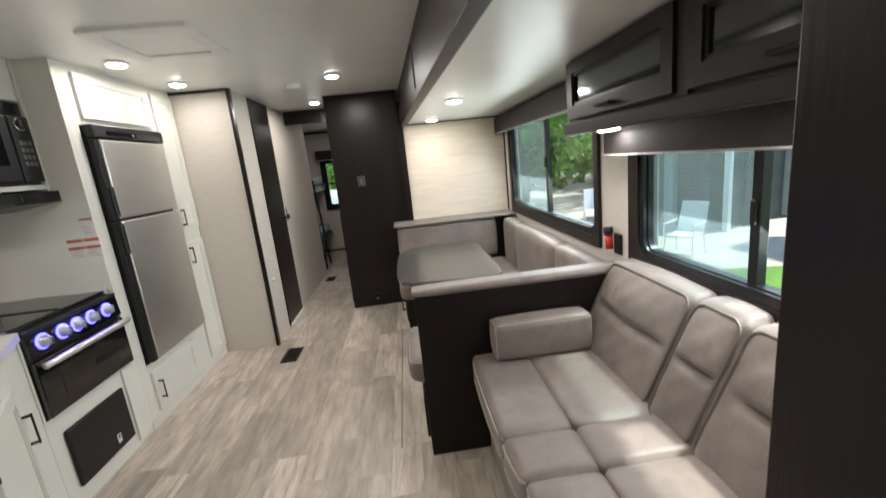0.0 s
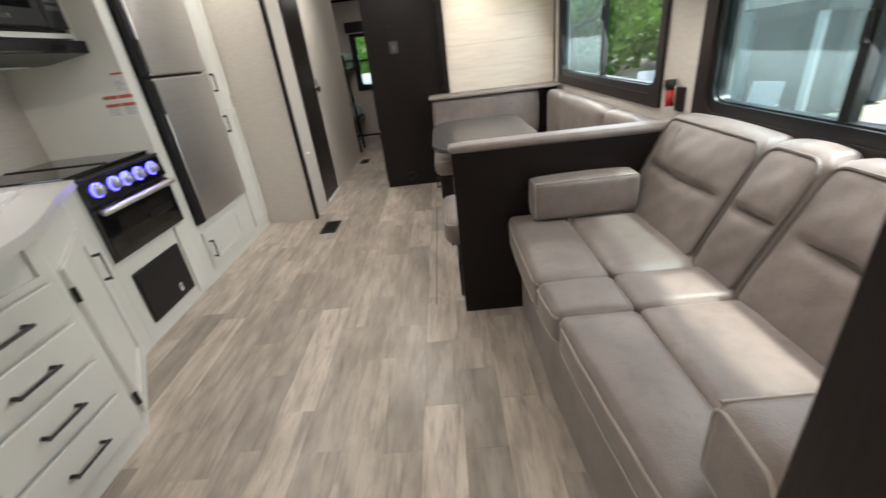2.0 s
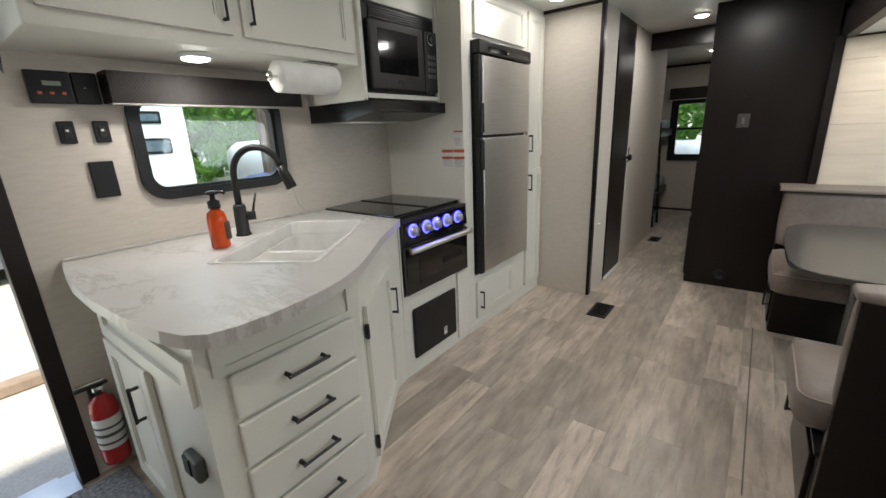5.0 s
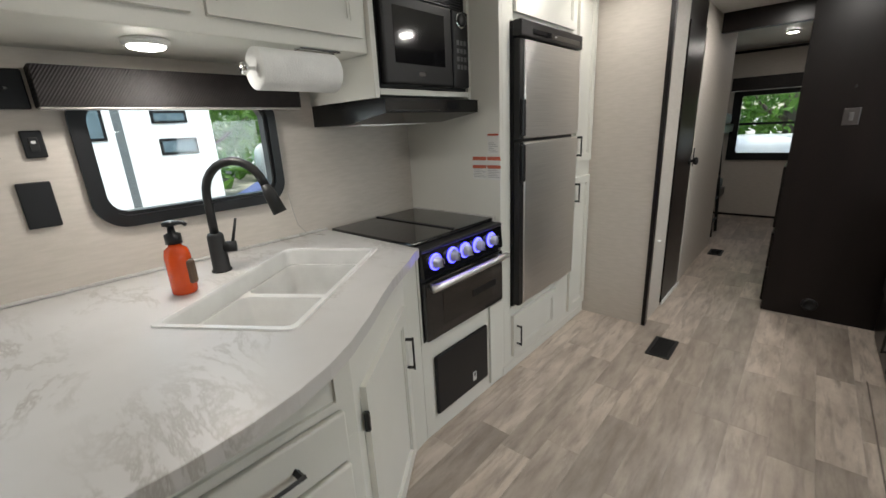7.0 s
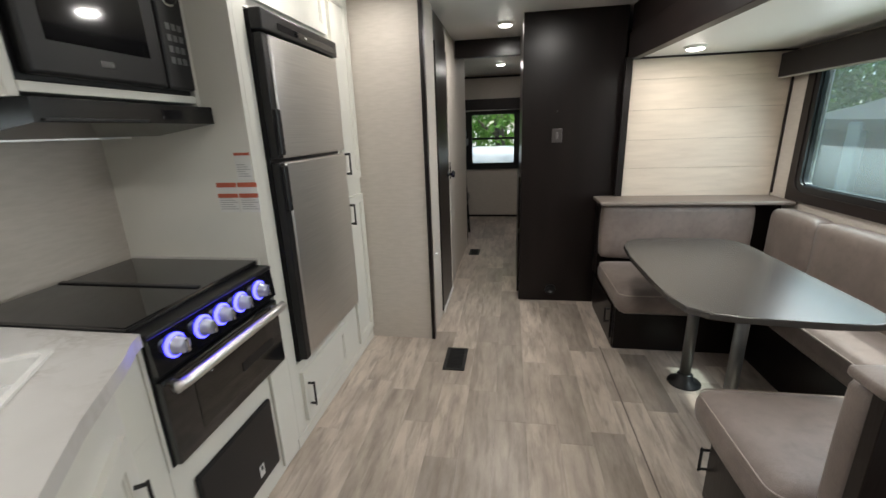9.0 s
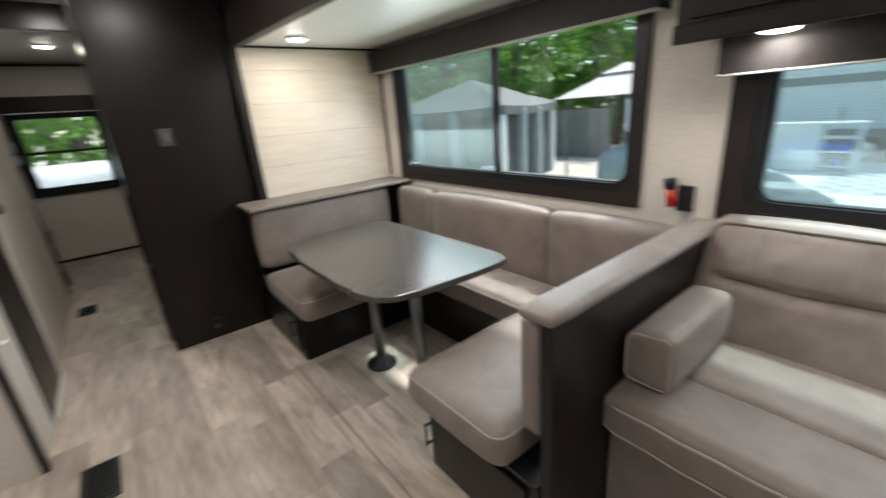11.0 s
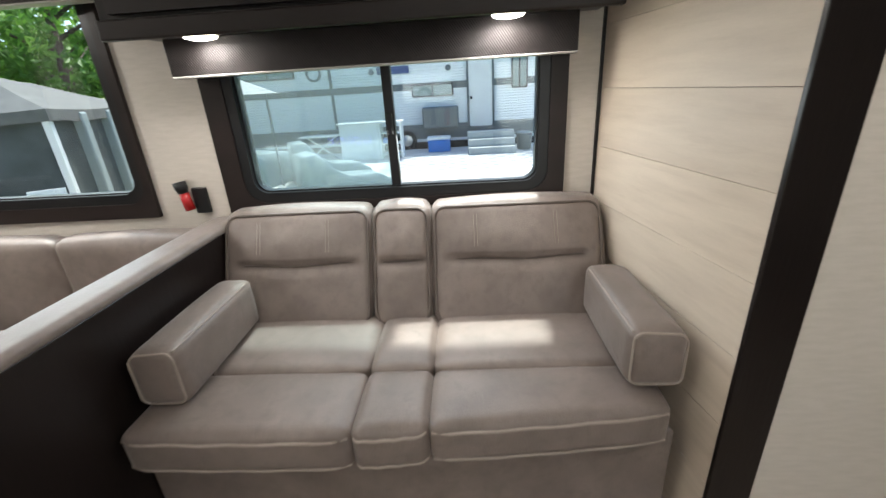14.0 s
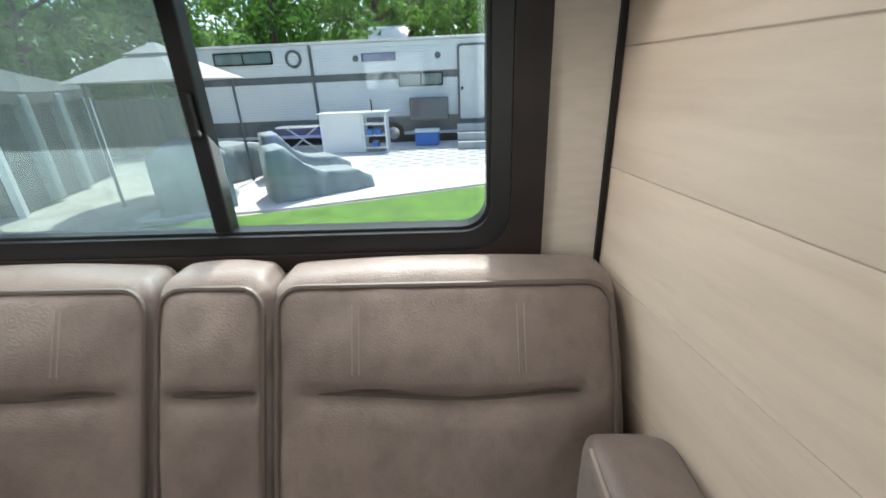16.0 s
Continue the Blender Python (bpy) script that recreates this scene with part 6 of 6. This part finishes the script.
tagged(part("utility_pole", tube(B(), [(-8.2, 5.2, GZ), (-8.2, 5.2, 6.0)], 0.12, n=10), M_BARK), "pale utility pole among the trees", "pole")
wc = thing("white_vehicle", (-9.5, 7.2, GZ), "white parked van beyond the kitchen window", "vehicle")
part("body", cushion(B(), -11, -8.8, 5.6, 9.4, GZ + 0.40, GZ + 2.10, 0.35, 0.05, 8), M_WHITE, wc, smooth=True)
for y in (6.3, 8.7):
    part("wheel", lathe(B(), (-8.85, y, GZ + 0.34), [(0.34, -0.2), (0.34, 0.0), (0.2, 0.02)], 18, "x"), M_BLACK, wc)
stp = thing("doorstep", (XL - 0.3, 0.3, GZ), "folding aluminium doorstep below the entry door", "step")
part("tread", bx(XL - 0.45, XL - 0.12, -0.02, 0.62, -0.22, -0.19, 0.004), M_STEEL, stp)
part("bracket", bx(XL - 0.42, XL - 0.39, 0.0, 0.03, GZ + 0.001, -0.221), M_STEEL, stp)
part("bracket", bx(XL - 0.42, XL - 0.39, 0.57, 0.60, GZ + 0.001, -0.221), M_STEEL, stp)
tagged(part("landscape_timber", bx(-5.4, -5.25, -2.5, 3.2, GZ + 0.001, GZ + 0.12, 0.02), M_WOODOUT), "weathered timber edging on the gravel outside the door", "timber")
# Invented car-like body, added for the bright ground strip below the rear window.
wv = thing("white_pickup", (-1, 13.5, GZ), "long low white car-like body added for the bright strip behind the trailer", "vehicle")
part("body", cushion(B(), -5.5, 3.5, 13.0, 15.0, GZ + 0.3, 0.82, 0.22, 0.03, 8), M_WHITE, wv, smooth=True)
for x in (-4.2, 2.2):
    part("wheel", lathe(B(), (x, 13.02, GZ + 0.34), [(0.34, 0.2), (0.34, 0.0), (0.2, -0.02)], 18, "y"), M_BLACK, wv)


# ---- trees ----
def leaf_cloud(n, fn, size, seed):
    """Many small two-quad leaf clumps at places drawn by fn(rng)."""
    rg = np.random.default_rng(seed)
    c = fn(rg, n)
    m = len(c)
    a = rg.normal(size=(m, 3))
    a /= np.linalg.norm(a, axis=1)[:, None]
    b = np.cross(a, rg.normal(size=(m, 3)))
    b /= np.linalg.norm(b, axis=1)[:, None]
    s = size * rg.uniform(0.5, 1.3, (m, 1))
    nn = np.cross(a, b)
    v = np.stack([c - a * s, c - b * s * 0.45 + nn * s * 0.15, c + a * s, c + b * s * 0.45 + nn * s * 0.15], 1).reshape(-1, 3)
    f = np.arange(m * 4).reshape(-1, 4)
    me = bpy.data.meshes.new("leaves")
    me.from_pydata(v.tolist(), [], f.tolist())
    me.materials.append(M_LEAF)
    return me


def tree_meshes(seed, h, crown):
    rg = random.Random(seed)
    b = B()
    pts = [(rg.uniform(-0.1, 0.1) * k, rg.uniform(-0.1, 0.1) * k, h * k / 6) for k in range(7)]
    tube(b, pts, [0.19 - 0.022 * k for k in range(7)], n=8)
    tips = []
    for k in range(9):
        base = Vector(pts[2 + k % 4]) + Vector((0, 0, rg.uniform(-0.3, 0.3)))
        ang_ = k * 2.4
        L = rg.uniform(0.5, 1.0) * crown
        tip = base + Vector((math.cos(ang_) * L, math.sin(ang_) * L, L * rg.uniform(0.3, 0.9)))
        tube(b, [base, (base + tip) / 2 + Vector((0, 0, -0.15)), tip], [0.07, 0.045, 0.015], n=5)
        tips.append(tip)
    tips.append(Vector(pts[-1]))
    tr = finish(b, "trunk", M_BARK, True)

    def place(r, n):
        out = []
        for _ in range(42):
            c0 = np.array(tips[int(r.integers(len(tips)))]) + r.normal(size=3) * crown * 0.33
            out.append(c0 + r.normal(size=(n // 42, 3)) * np.array((0.42, 0.42, 0.26)) * crown * 0.36)
        return np.concatenate(out)
    return tr, leaf_cloud(3400, place, 0.13, seed + 5)


TREES = [tree_meshes(s, h, c) for s, h, c in ((11, 6.0, 2.2), (12, 7.5, 2.6), (13, 5.2, 2.0))]
rt = random.Random(5)
SPOTS = [(18.5, 12), (20, 8.5), (19.5, 4.5), (20.5, 0.5), (19, -4), (15, 15.5), (12, 16.5), (8.5, 17), (17, 18), (5.5, 18.5), (21.5, 15), (2, 17), (-1, 16.5), (-4, 17.5), (-8, 14), (-11.5, 11.5), (-14.5, 9), (-15.5, 5.5), (-16, 1), (-13, 14), (24, 3), (24, 10)]
for k, (x, y) in enumerate(SPOTS):
    t = thing("tree", (x, y, GZ), "leafy green broadleaf tree at the edge of the campground", "tree", "campground trees")
    tr, lf = TREES[k % 3]
    sc, rz = rt.uniform(0.9, 1.25), rt.uniform(0, 6.28)
    for nm, me in (("trunk", tr), ("crown", lf)):
        o = new(nm, me)
        o.parent = t
    t.rotation_euler[2] = rz
    t.scale = (sc, sc, sc)


def woods(r, n):
    a = r.uniform(-0.55, 3.75, n)
    d = r.uniform(23, 34, n)
    hmax = 7.5 + 2.5 * np.sin(a * 9) + 1.5 * np.sin(a * 23 + 1)
    z = GZ + hmax * r.uniform(0, 1, n) ** 0.9
    lump = 1.6 * np.sin(a * 31 + z * 1.1) + 1.2 * np.sin(z * 2.3 + a * 13)
    return np.stack([np.cos(a) * (d + lump), np.sin(a) * (d + lump) + 1.0, z], 1)


tagged(new("woods", leaf_cloud(42000, woods, 0.42, 99)), "dense green woodland edge behind the campground", "woods", "", "stuff")


# ---- floor planks, last ----
rng = random.Random(7)
PW = 0.152
plank_mesh = {}


def plank(x, y0, y1, w, parent):
    key = (round(w, 3), round(y1 - y0, 3))
    if key not in plank_mesh:
        plank_mesh[key] = finish(box(B(), 0.0002, w - 0.0002, 0.0002, (y1 - y0) - 0.0002, -0.0035, 0.0, 0.0003, 1), "plank", M_PLANK)
    ob = new("plank", plank_mesh[key])
    ob.parent = parent
    ob.location = (x, y0, 0)


FLOOR = bpy.data.objects["floor"]
x = XL
while x < XS - 0.01:
    w = min(PW, XS - x)
    lo = -0.6 if x < 0.4 else 0.55
    hi = YE if x < 0.4 else 4.4
    y = lo - rng.random() * 0.6
    while y < hi:
        l = rng.choice((0.40, 0.55, 0.75, 0.95))
        a, b_ = max(y, lo), min(y + l, hi)
        hidden = (x < -1.6 and a > 1.0) or (x > 0.5 and b_ < 2.0) or (x > 0.8)
        if b_ - a > 0.02 and not hidden:
            plank(x, round(a, 2), round(b_, 2), w, FLOOR)
        y += l
    x += PW
